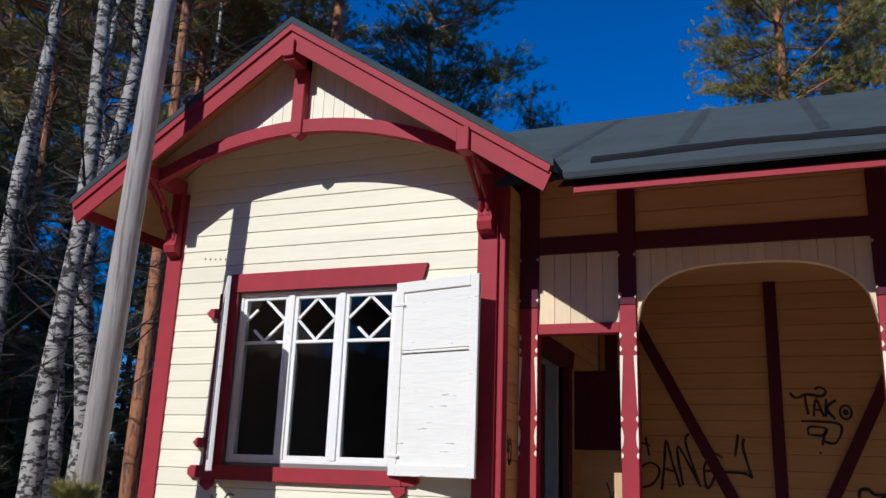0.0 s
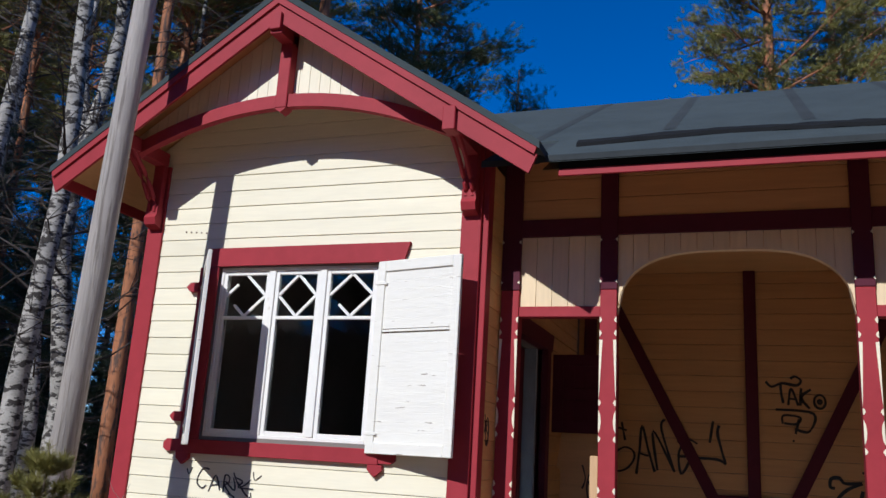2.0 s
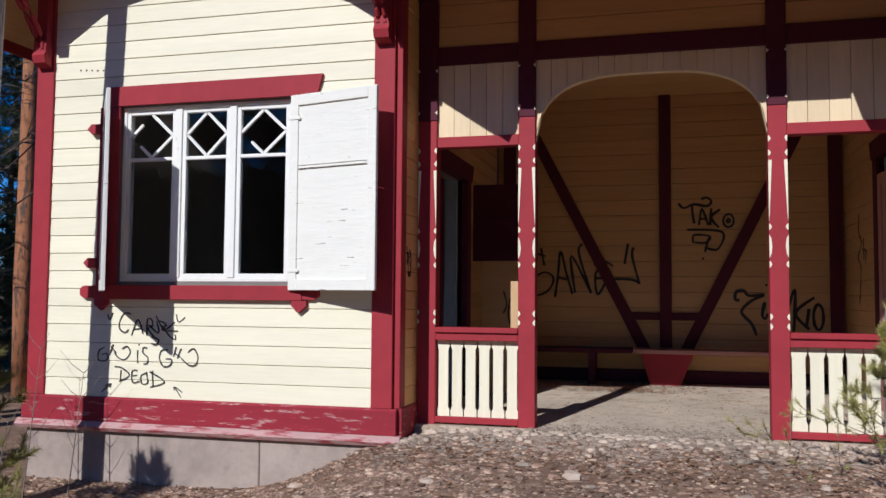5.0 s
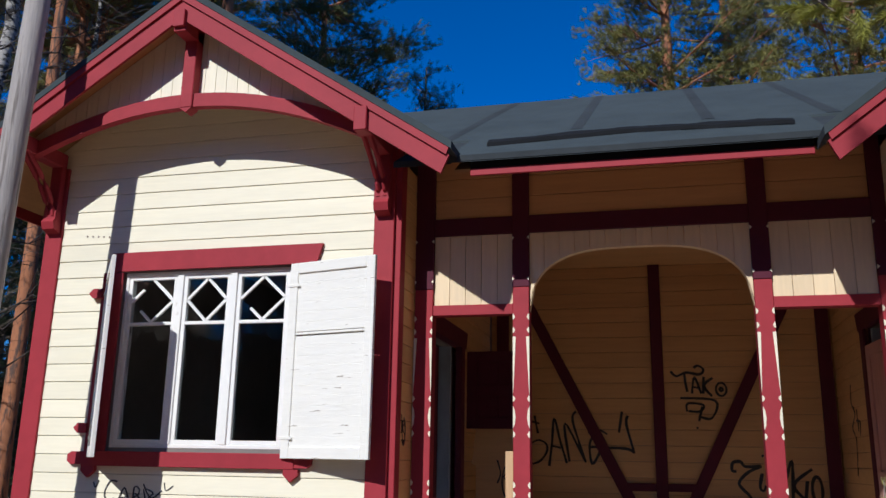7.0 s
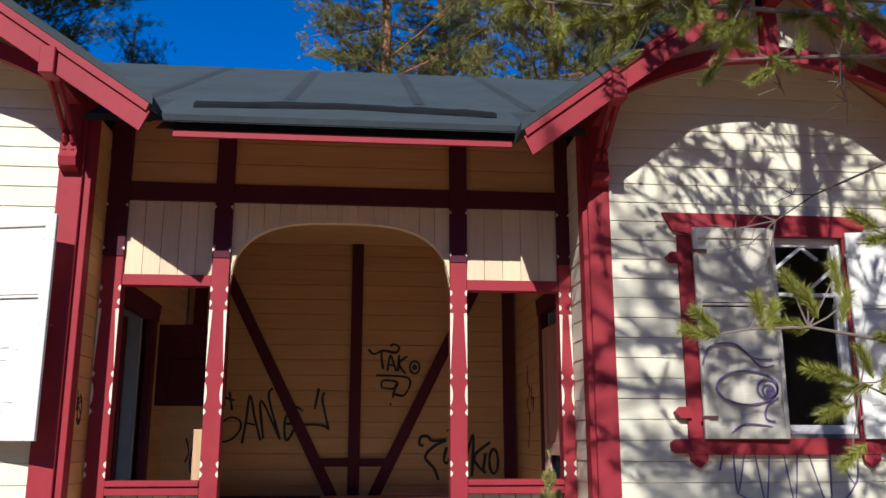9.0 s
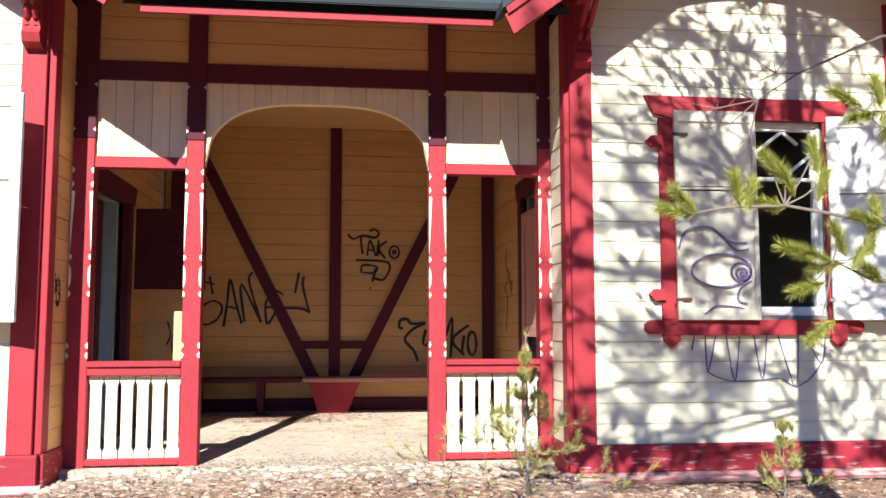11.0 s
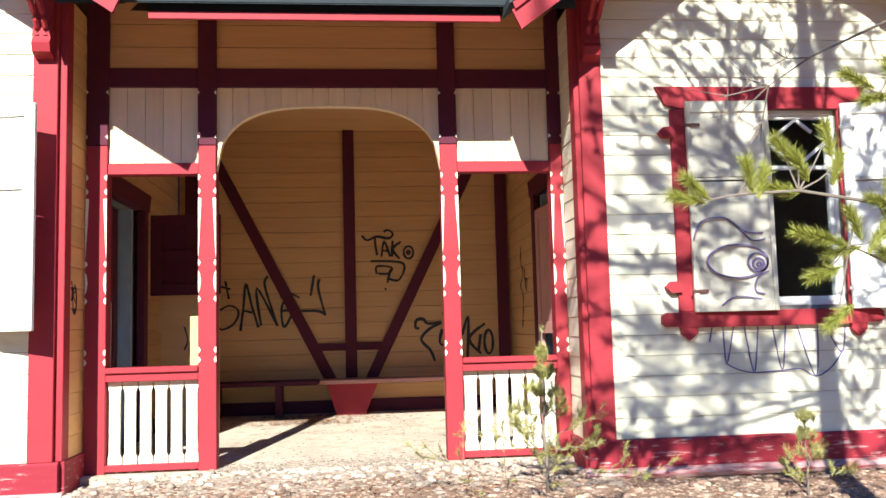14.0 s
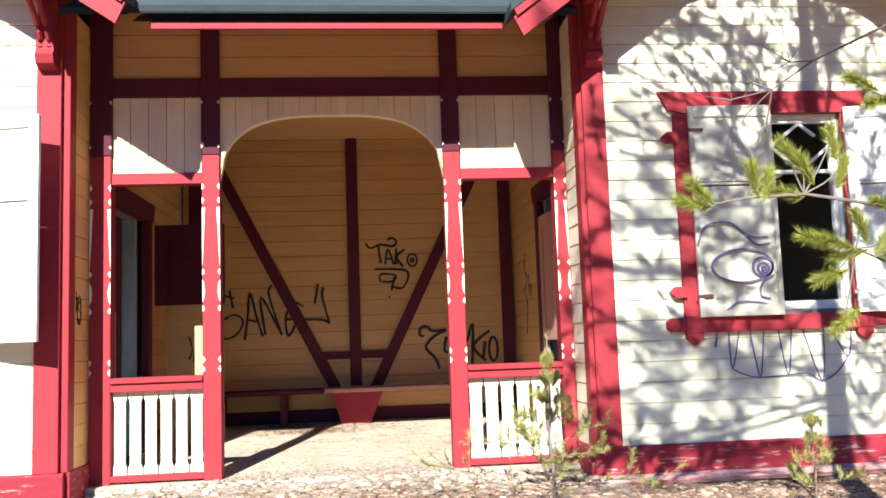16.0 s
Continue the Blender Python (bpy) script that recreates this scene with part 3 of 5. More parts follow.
def turned_post(cx, w, name, lit_label):
    """A square post with carved chamfers: the arrises are cut back between shaped stops, showing cream paint; the wider
    head is the same red, coloured darker for the eave's shade.
    """
    post = part(name, box(cx - w / 2, cx + w / 2, 0.0, 0.13, 0.0, 2.395, 0.004), RED, screen, lit_label)
    part("post_head", box(cx - w / 2 - 0.003, cx + w / 2 + 0.003, -0.004, 0.13, 2.397, 3.56, 0.004), SHADE_RED, post, "oxblood red post head, coloured darker for the eave's shade")
    y = -0.003
    for s in (-1, 1):
        e = cx + s * w / 2
        for z0, z1, d in ((1.55, 2.00, 0.024), (1.29, 1.46, 0.020)):
            if z1 > 1.9:
                pts = [(e, z0), (e - s * 0.005, z0 + 0.05), (e - s * d, z1 - 0.004), (e, z1)]
            else:
                pts = [(e, z0), (e - s * d * 0.7, z0 + 0.03), (e - s * d, (z0 + z1) / 2), (e - s * d * 0.7, z1 - 0.03), (e, z1)]
            part("chamfer", prism(pts, "y", y - 0.001, 0.02), CREAM, post, "cream-painted carved chamfer")
        for zc in (0.87, 0.80, 1.515, 1.245, 2.05, 2.155):
            part("chip", prism([(e, zc - 0.024), (e - s * 0.010, zc - 0.018), (e - s * 0.019, zc), (e - s * 0.010, zc + 0.018), (e, zc + 0.024)], "y", y - 0.001, 0.02), CREAM, post, "cream-painted carved notch")
        for zc in (2.46, 2.80):
            part("chip", prism([(e + s * 0.003, zc - 0.016), (e - s * 0.014, zc), (e + s * 0.003, zc + 0.016)], "y", y - 0.005, 0.02), CREAM, post, "cream-painted carved notch")
    return post


turned_post(-0.91, 0.13, "post", "oxblood red square post with carved cream chamfers")
turned_post(0.91, 0.13, "post", "oxblood red square post with carved cream chamfers")
turned_post(-1.708, 0.15, "half_post", "oxblood red wall post with carved cream chamfers")
turned_post(1.750, 0.095, "half_post", "oxblood red wall post with carved cream chamfers")
for a, b in ((-1.633, -0.975), (-0.845, 0.845), (0.975, 1.702)):
    part("beam", box(a, b, 0.008, 0.12, BEAM0, BEAM1), SHADE_RED, screen)
    z = BEAM1 + 0.002
    while z < 3.5:
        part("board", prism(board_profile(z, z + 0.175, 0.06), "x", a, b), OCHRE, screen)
        z += 0.175
for a, b in ((-1.633, -0.975), (0.975, 1.702)):
    part("upper_rail", box(a, b, 0.012, 0.115, RAIL1 - 0.085, RAIL1), RED, screen)
    upright_boards(screen, a, b, lambda x: RAIL1, lambda x: BEAM0, 0.055, PANEL, 0.135)
    part("hand_rail", box(a, b, -0.02, 0.14, 0.715, 0.757, 0.006), RED, screen)
    part("rail", box(a, b, 0.0, 0.11, 0.655, 0.714), RED, screen)
    part("bottom_rail", box(a, b, 0.0, 0.05, 0.015, 0.062), RED, screen)
    n = 6
    w = (b - a) / n
    for i in range(n):
        x0, x1 = a + i * w + 0.005, a + (i + 1) * w - 0.005
        s = 0.011
        out = [(x0, 0.11), (x0, 0.055), ((x0 + x1) / 2, -0.035), (x1, 0.055), (x1, 0.11), (x1 - s, 0.135), (x1 - s, 0.58), (x1, 0.61), (x1, 0.655), (x0, 0.655), (x0, 0.61), (x0 + s, 0.58), (x0 + s, 0.135)]
        part("picket", prism(out, "y", 0.052, 0.075), CREAM_UP, screen)


def arch(x):
    """Lower edge of the arched panel between the two posts."""
    u = min(1.0, abs(x) / 0.845)
    return 2.21 + 0.495 * (1 - u ** 3.2) ** (1 / 2.2)


upright_boards(screen, -0.845, 0.845, arch, lambda x: BEAM0, 0.055, PANEL, 0.121)
bm = bmesh.new()
steps = 40
for k in range(steps):
    xa, xb = -0.845 + 1.69 * k / steps, -0.845 + 1.69 * (k + 1) / steps
    prism([(xa, arch(xa) - 0.004), (xb, arch(xb) - 0.004), (xb, arch(xb) + 0.012), (xa, arch(xa) + 0.012)], "y", 0.033, 0.10, bm)
part("arch_lining", bm, PANEL, screen)


# ---- windows and shutters ----
def window(name, win, lights, label, broken):
    x0, x1, z0, z1 = win
    w = thing(name, label, "window", kind="structure")
    yf = FRONT + 0.03
    t = 0.03
    off = 0.19 if name == "window_left" else 0.125
    part("frame", box(x0, x0 + t, yf - 0.02, yf + 0.10, z0, z1), WHITE, w)
    part("frame", box(x1 - t, x1, yf - 0.02, yf + 0.10, z0, z1), WHITE, w)
    part("frame", box(x0 + t, x1 - t, yf - 0.02, yf + 0.10, z1 - t, z1), WHITE, w)
    part("frame", box(x0 + t, x1 - t, yf - 0.02, yf + 0.10, z0, z0 + t), WHITE, w)
    step = (x1 - x0 - 2 * t) / lights
    for i in range(lights):
        a, b = x0 + t + i * step, x0 + t + (i + 1) * step
        if i:
            part("mullion", box(a - 0.03, a + 0.03, yf - 0.025, yf + 0.09, z0 + t, z1 - t), WHITE, w)
        sash = new("casement")
        sash.parent = w
        e = 0.035
        a2, b2 = a + (0.03 if i else 0.0), b - (0.03 if i < lights - 1 else 0.0)
        zt = z1 - 0.435
        for xa, xb, za, zb in ((a2, a2 + e, z0 + t, z1 - t), (b2 - e, b2, z0 + t, z1 - t), (a2 + e, b2 - e, z0 + t, z0 + t + e), (a2 + e, b2 - e, z1 - t - e, z1 - t), (a2 + e, b2 - e, zt - 0.014, zt + 0.014)):
            part("stile", box(xa, xb, yf - 0.01, yf + 0.03, za, zb, 0.003), WHITE, sash)
        xm, lo, hi = (a2 + b2) / 2, zt + 0.014, z1 - t - e
        zm = (lo + hi) / 2
        corner = [(a2 + e, zm), (xm, hi), (b2 - e, zm), (xm, lo)]
        for k in range(4):
            if (i, k) in broken:
                p, q = corner[k], corner[(k + 1) % 4]
                q = (p[0] + (q[0] - p[0]) * 0.55, p[1] + (q[1] - p[1]) * 0.55)
            else:
                p, q = corner[k], corner[(k + 1) % 4]
            part("glazing_bar", beam((p[0], yf + 0.008, p[1]), (q[0], yf + 0.008, q[1]), 0.022, 0.022, up=(0, 1, 0)), WHITE, sash)
        # what is left of the glass
        rng = random.Random(i * 7 + len(name))
        yg = yf + 0.012
        if (i, "pane") not in broken:
            pane = part("pane", box(a2 + e, b2 - e, yg, yg + 0.003, z0 + t + e, zt - 0.014, 0), GLASS, sash)
            pane.visible_shadow = False
        for k, (px, pz) in enumerate(((a2 + e, lo), (b2 - e, lo), (b2 - e, hi), (a2 + e, hi))):
            sx, sz = (1 if px < xm else -1), (1 if pz < zm else -1)
            r1, r2 = (xm - a2 - e) * (0.9 + 0.1 * rng.random()), (zm - lo) * (0.9 + 0.1 * rng.random())
            pane = part("shard", prism([(px, pz), (px + sx * r1, pz), (px, pz + sz * r2)], "y", yg, yg + 0.003), GLASS, sash)
            pane.visible_shadow = False
        if (i, "pane") in broken:
            top, n = zt - 0.014, 7
            pts = [(a2 + e, top)] + [(a2 + e + (b2 - a2 - 2 * e) * k / n, top - (0.02 + 0.09 * rng.random() * (1.6 if 0 < k < n else 0.6))) for k in range(n + 1)] + [(b2 - e, top)]
            pane = part("shard", prism(pts[::-1], "y", yg, yg + 0.003), GLASS, sash)
            pane.visible_shadow = False
            for xe, sg in ((a2 + e, 1), (b2 - e, -1)):
                pts = [(xe, z0 + t + e)] + [(xe + sg * 0.03 * rng.random(), z0 + t + e + (zt - z0 - t - e - 0.02) * k / 9) for k in range(10)] + [(xe, zt - 0.02)]
                pane = part("shard", prism(pts, "y", yg, yg + 0.003), GLASS, sash)
                pane.visible_shadow = False
    # red casing: flared head, sides, sill with pointed drops
    yc = FRONT - 0.016
    part("head", prism([(x0 - 0.03, z1 + 0.0), (x1 + 0.03, z1 + 0.0), (x1 + 0.16, z1 + 0.03), (x1 + 0.23, z1 + 0.165), (x0 - 0.23, z1 + 0.165), (x0 - 0.16, z1 + 0.03)] if name == "window_right" else
         [(x0 - 0.105, z1 + 0.005), (x1 + 0.22, z1 + 0.01), (x1 + 0.265, z1 + 0.17), (x0 - 0.115, z1 + 0.165)], "y", yc - 0.032, yc), RED, w)
    for a, b in ((x0 - off, x0 - 0.002), (x1 + 0.002, x1 + 0.125)):
        part("casing", box(a, b, yc - 0.024, yc, z0 - 0.03, z1), RED, w)
    part("sill", box(x0 - off, x1 + 0.125, yc - 0.045, FRONT + 0.02, z0 - 0.145, z0 - 0.03), RED, w)
    for cx in (x0 + 0.065 - off, x1 + 0.10 if name == "window_left" else x1 + 0.06):
        part("drop", prism([(cx - 0.06, z0 - 0.145), (cx - 0.06, z0 - 0.185), (cx, z0 - 0.235), (cx + 0.06, z0 - 0.185), (cx + 0.06, z0 - 0.145)], "y", yc - 0.040, yc), RED, w)
    for sx, e in ((-1, x0 - off), (1, x1 + 0.125)):
        zz = z0 - 0.085
        part("ear", prism([(e, zz - 0.05), (e + sx * 0.10, zz - 0.05), (e + sx * 0.135, zz - 0.025), (e + sx * 0.135, zz + 0.025), (e + sx * 0.10, zz + 0.05), (e, zz + 0.05)], "y", yc - 0.035, yc), RED, w)
        if sx < 0:
            for zz in (z0 + 0.15, z1 - 0.18):
                part("ear", prism([(e + 0.02, zz - 0.04), (e - 0.06, zz - 0.04), (e - 0.10, zz), (e - 0.06, zz + 0.04), (e + 0.02, zz + 0.04)], "y", yc - 0.05, yc), RED, w)
    return w


window("window_left", WIN_L, 3, "white three-light window with diamond glazing bars and broken panes", {(0, 3), (0, 0), (2, 3), (0, "pane"), (1, "pane"), (2, "pane")})
window("window_right", WIN_R, 2, "white casement window with diamond glazing bars behind a half-closed shutter", {(1, "pane"), (0, "pane"), (1, 1)})


def shutter(label, hinge, width, height, angle, mat, right=True, rail=0.62, e=0.075):
    """A framed board shutter hung on an upright edge at hinge; angle turns it about that edge."""
    sh = thing("window_shutter", label, "shutter", group="window shutters", at=pose(*hinge, 0, 0, angle))
    s = 1 if right else -1
    X = lambda a, b: (min(s * a, s * b), max(s * a, s * b))
    t = 0.032
    for a, b, z0, z1 in ((0, e, 0, height), (width - e, width, 0, height), (e, width - e, height - 0.085, height), (e, width - e, 0, 0.085)):
        part("stile", box(*X(a, b), -t, 0.0, z0, z1, 0.004), mat, sh)
    zr = height * rail
    part("mid_rail", box(*X(e, width - e), -t + 0.012, 0, zr, zr + 0.018, 0.002), mat, sh)
    for z0, z1 in ((0.085, zr - 0.012), (zr + 0.024, height - 0.085)):
        n = max(2, round((z1 - z0) / 0.075))
        for k in range(n):
            a, b = z0 + (z1 - z0) * k / n, z0 + (z1 - z0) * (k + 1) / n
            part("slat", box(*X(e, width - e), -t + 0.014, -0.004, a, b, 0.001), mat, sh)
    for z in (0.15, height - 0.18):
        part("hinge", box(*X(-0.02, 0.10), -t - 0.006, -t, z - 0.012, z + 0.012, 0.002), IRON if mat is not WHITE_SHUTTER else mat, sh)
    return sh


shutter("flaking white board shutter standing wide open", (-2.655, FRONT - 0.055, 1.035), 0.79, 1.50, -14, WHITE_SHUTTER)
shutter("flaking white board shutter swung straight out from the wall", (-4.315, FRONT - 0.05, 1.02), 0.79, 1.50, -52.3, WHITE_SHUTTER)
shutter("weathered cream board shutter closed over half the window, with violet scrawl", (2.607, FRONT - 0.06, 1.05), 0.62, 1.545, -2, GREY_SHUTTER, e=0.035)
shutter("flaking white board shutter standing open beside the window", (3.81, FRONT - 0.055, 1.05), 0.635, 1.53, -12, WHITE_SHUTTER)

# ---- doors inside the porch ----
for side, x, f, (y0, y1, z0, z1) in (("left", XL1 - 0.02, 1, DOOR_L), ("right", XR0 + 0.165, -1, DOOR_R)):
    d = thing("door_" + side, "dark red door casing with a battered panelled door standing open", "door", kind="structure")
    lo, hi = (x - 0.02, x + 0.085) if f > 0 else (x - 0.05, x + 0.02)
    part("casing", box(lo, hi, y0 - 0.15, y0, 0.0, z1, 0.004), SHADE_RED, d)
    part("casing", box(lo, hi, y1, y1 + 0.15, 0.0, z1, 0.004), SHADE_RED, d)
    part("head_casing", prism([(y0 - 0.20, z1), (y1 + 0.20, z1), (y1 + 0.26, z1 + 0.17), (y0 - 0.26, z1 + 0.17)], "x", lo - 0.001, hi + 0.001), SHADE_RED, d)
    jl, jh = (x - 0.14, x - 0.02) if f > 0 else (x + 0.02, x + 0.14)
    part("jamb", box(jl, jh, y0, y0 + 0.05, 0.0, z1, 0.003), BLUEGREY, d, "faded blue-grey door jamb")
    part("jamb", box(jl, jh, y1 - 0.05, y1, 0.0, z1, 0.003), BLUEGREY, d, "faded blue-grey door jamb")


def door_leaf(label, at, width, z_low, z_high, mat, holes):
    """A panelled leaf hung at its left edge; the lower panels are missing where holes says so."""
    leaf = thing("door_leaf", label, "door", at=at)
    e = 0.11
    part("stile", box(0, e, -0.04, 0, z_low, z_high, 0.004), mat, leaf)
    part("stile", box(width - e, width, -0.04, 0, z_low, z_high, 0.004), mat, leaf)
    mids = [z_low, z_low + (z_high - z_low) * 0.42, z_high - 0.11]
    for z in mids:
        part("rail", box(e, width - e, -0.04, 0, z, z + 0.11, 0.004), mat, leaf)
    for k in range(2):
        if k in holes:
            continue
        a, b = mids[k] + 0.11, mids[k + 1]
        n = 4
        for i in range(n):
            w = (width - 2 * e) / n
            part("panel_board", box(e + i * w, e + (i + 1) * w, -0.028, -0.010, a, b, 0.003), mat, leaf)
    return leaf


door_leaf("dark red panelled door leaf, its lower half kicked out", pose(XL1 + 0.068, 1.95, 0, 0, 0, -3), 0.66, 1.36, 2.13, SHADE_RED, ())
inner_leaf = thing("door_leaf", "dark red inner door with a faded blue-grey lower panel", "door", at=pose(XL1 - 0.10, 0.66, 0, 0, 0, 92))
for a, b, z0, z1, m in ((0, 0.11, 0.03, 2.10, SHADE_RED), (0.55, 0.66, 0.03, 2.10, SHADE_RED), (0.11, 0.55, 1.28, 2.10, SHADE_RED), (0.11, 0.55, 0.03, 0.16, SHADE_RED)):
    part("stile" if m is SHADE_RED and b - a < 0.2 else "panel", box(a, b, -0.04, 0, z0, z1, 0.004), m, inner_leaf)
part("lower_panel", box(0.11, 0.55, -0.028, -0.010, 0.16, 1.28, 0.003), BLUEGREY, inner_leaf, "faded blue-grey lower panel")
door_leaf("faded pinkish panelled door leaf with a broken lower panel", pose(XR0 + 0.155, 1.83, 0, 0, 0, -87), 0.84, 0.03, 2.12, PINKDOOR, (0,))
thing("board_stub", "raw broken board leaning behind the porch post", "board", box(-1.045, -0.985, 0.06, 0.085, 0.757, 1.12, 0.003), RAWWOOD)
thing("door_scrap", "torn ochre plywood scrap with black scrawl in the doorway", "board", prism([(-1.70, 0.03), (-1.15, 0.03), (-1.15, 1.42), (-1.62, 1.42), (-1.64, 1.46), (-1.69, 1.44), (-1.74, 1.02), (-1.70, 1.00)], "y", 2.06, 2.075), OCHRE)

# ---- the pole ----
pole = thing("utility_pole", "weathered grey wooden pole with long drying cracks", "pole", tube([(-4.66, -1.5, ground_z(-4.66, -1.5) - 0.3), (-4.58, -1.5, 2.5), (-4.50, -1.5, 5.2), (-4.42, -1.5, 8.0)], [0.104, 0.096, 0.086, 0.076], 16), OLDWOOD, smooth=True)


# ---- trees ----
def tuft_data(verts, faces, p, d, length, count, rng, width):
    """Adds one spray of needles at p, fanned about the way d."""
    d = d.normalized()
    u = d.orthogonal().normalized()
    v = d.cross(u)
    for _ in range(count):
        a, k = rng.uniform(0, 2 * math.pi), rng.uniform(0.25, 1.0)
        way = (d * (1.1 - 0.5 * k) + (u * math.cos(a) + v * math.sin(a)) * k).normalized()
        side = way.cross(Vector((rng.uniform(-1, 1), rng.uniform(-1, 1), rng.uniform(-1, 1)))).normalized() * width
        q = p - d * rng.uniform(0, length * 0.8)
        i = len(verts)
        verts.extend((q - side, q + side, q + way * length * rng.uniform(0.7, 1.1)))
        faces.append((i, i + 1, i + 2))


def from_data(name, verts, faces, mat):
    me = bpy.data.meshes.new(name)
    me.from_pydata([tuple(v) for v in verts], [], faces)
    me.materials.append(mat)
    return me


def pine(label, height, crown_from, spread, seed, trunk_r=0.17, tufts=38, needle=0.15, count=24, width=0.0048, bark=None, leaf=None, at=None, bare=0.0):
    rng = random.Random(seed)
    tree = thing("pine_tree", label, "tree", at=at)
    pts, rad = [], []
    n = 12
    lean = (rng.uniform(-0.02, 0.02), rng.uniform(-0.02, 0.02))
    for k in range(n + 1):
        z = height * k / n
        pts.append(Vector((lean[0] * z + 0.07 * noise.noise((seed, z * 0.3, 0)), lean[1] * z + 0.07 * noise.noise((seed, z * 0.3, 5)), z - (0.3 if k == 0 else 0))))
        rad.append(trunk_r * (1 - 0.85 * k / n) + 0.01)
    part("trunk", tube(pts, rad, 9), bark or PINEBARK, tree, smooth=True)
    verts, faces = [], []
    bm = bmesh.new()
    z = crown_from
    while z < height:
        rel = (z - crown_from) / (height - crown_from)
        for _ in range(rng.randint(3, 5)):
            a = rng.uniform(0, 2 * math.pi)
            ln = spread * (1.0 - rel ** 1.6 * 0.85) * rng.uniform(0.55, 1.1)
            base = pts[min(n, int(z / height * n))].copy()
            base.z = z
            way = Vector((math.cos(a), math.sin(a), rng.uniform(-0.15, 0.35)))
            line = [base, base + way * ln * 0.5 + Vector((0, 0, 0.03 * ln)), base + way * ln + Vector((0, 0, 0.14 * ln))]
            tube(line, [0.035 * ln / spread + 0.012, 0.022, 0.006], 5, bm)
            if rng.random() < bare:
                continue
            for _ in range(int(3.4 * ln) + 3):
                u = rng.uniform(0.30, 1.0) ** 0.8
                spot = base + way * ln * u + Vector((rng.gauss(0, 0.26), rng.gauss(0, 0.26), 0.12 * ln * u * u + rng.gauss(0, 0.12)))
                tube([base + way * ln * max(0.1, u - 0.2) + Vector((0, 0, 0.12 * ln * u * u)), spot], [0.010, 0.004], 3, bm)
                for _ in range(max(3, int(tufts * 0.34))):
                    p = spot + Vector((rng.gauss(0, 0.15), rng.gauss(0, 0.15), rng.gauss(0.03, 0.07)))
                    tuft_data(verts, faces, p, way + Vector((rng.uniform(-0.7, 0.7), rng.uniform(-0.7, 0.7), rng.uniform(0.1, 0.9))), needle, count, rng, width)
        z += (height - crown_from) / 26 * rng.uniform(0.7, 1.3)
    part("branchwork", bm, bark or PINEBARK, tree)["kind"] = "stuff"
    ob = new("crown", from_data("crown", verts, faces, leaf or NEEDLE))
    ob.parent = tree
    return tree


def birch(label, height, seed, r=0.11, at=None):
    rng = random.Random(seed)
    tree = thing("birch_tree", label, "tree", at=at)
    n = 14
    pts = [Vector((0.25 * noise.noise((seed, k * 0.35, 0)), 0.2 * noise.noise((seed, k * 0.35, 9)), height * k / n - (0.4 if k == 0 else 0))) for k in range(n + 1)]
    part("trunk", tube(pts, [r * (1 - 0.8 * k / n) + 0.008 for k in range(n + 1)], 10), BIRCHBARK, tree, smooth=True)
    bm = bmesh.new()
    for _ in range(66):
        k = rng.uniform(0.16, 0.98) * n
        base = pts[int(k)].lerp(pts[min(n, int(k) + 1)], k % 1)
        a, ln = rng.uniform(0, 6.3), rng.uniform(0.8, 2.4) * (1.2 - k / n)
        way = Vector((math.cos(a), math.sin(a), rng.uniform(0.2, 0.9)))
        line = [base]
        for j in range(1, 5):
            line.append(base + way * ln * j / 4 + Vector((rng.gauss(0, 0.11), rng.gauss(0, 0.11), rng.gauss(0, 0.08) - 0.05 * j * j * 0.25)))
        tube(line, [0.018, 0.012, 0.008, 0.005, 0.002], 5, bm)
        for _ in range(8):
            j = rng.randint(1, 4)
            w2 = (way + Vector((rng.uniform(-1, 1), rng.uniform(-1, 1), rng.uniform(-0.7, 0.4)))).normalized() * rng.uniform(0.3, 0.9)
            tube([line[j], line[j] + w2 * 0.5, line[j] + w2 + Vector((0, 0, -0.08))], [0.006, 0.004, 0.002], 3, bm)
    part("branchwork", bm, DARKTWIG, tree)["kind"] = "stuff"
    return tree


def plant(tree, x, y, turn, scale=1.0):
    return copy_thing(tree, pose(x, y, ground_z(x, y), 0, 0, turn) @ Matrix.Scale(scale, 4))



pine_a = pine("tall pine with an orange upper trunk and an open ragged crown", 18, 4.5, 3.9, 3, 0.23, at=pose(0.75, 13.5, ground_z(0.75, 13.5), 0, 0, 20))
pine_b = pine("tall dark pine with a dense drooping crown", 18, 4.0, 3.4, 8, 0.15, leaf=NEEDLE_DARK, at=pose(-7.6, 11.4, ground_z(-7.6, 11.4)))
pine_c = pine("slender forest pine, bare below with a high thin crown", 20, 9.5, 2.1, 21, 0.125, at=pose(-10.8, 7.4, ground_z(-10.8, 7.4)), bare=0.35)
spruce = pine("dark forest spruce with drooping twigs", 13, 1.0, 2.0, 33, 0.13, tufts=26, needle=0.17, count=12, bark=TWIG, leaf=SPRUCE, at=pose(-6.3, 16.0, ground_z(-6.3, 16.0)))
spruce.name = "spruce_tree"
birch_a = birch("leafless white-barked birch with fine dark branches", 15, 4, 0.125, at=pose(-7.5, 0.8, ground_z(-7.5, 0.8)))
birch_b = birch("leafless grey-white birch with a forked dark limb", 14, 11, 0.135, at=pose(-7.95, 1.7, ground_z(-7.95, 1.7), 0, 0, 70))
plant(birch_a, -8.6, 0.9, 140, 0.95)
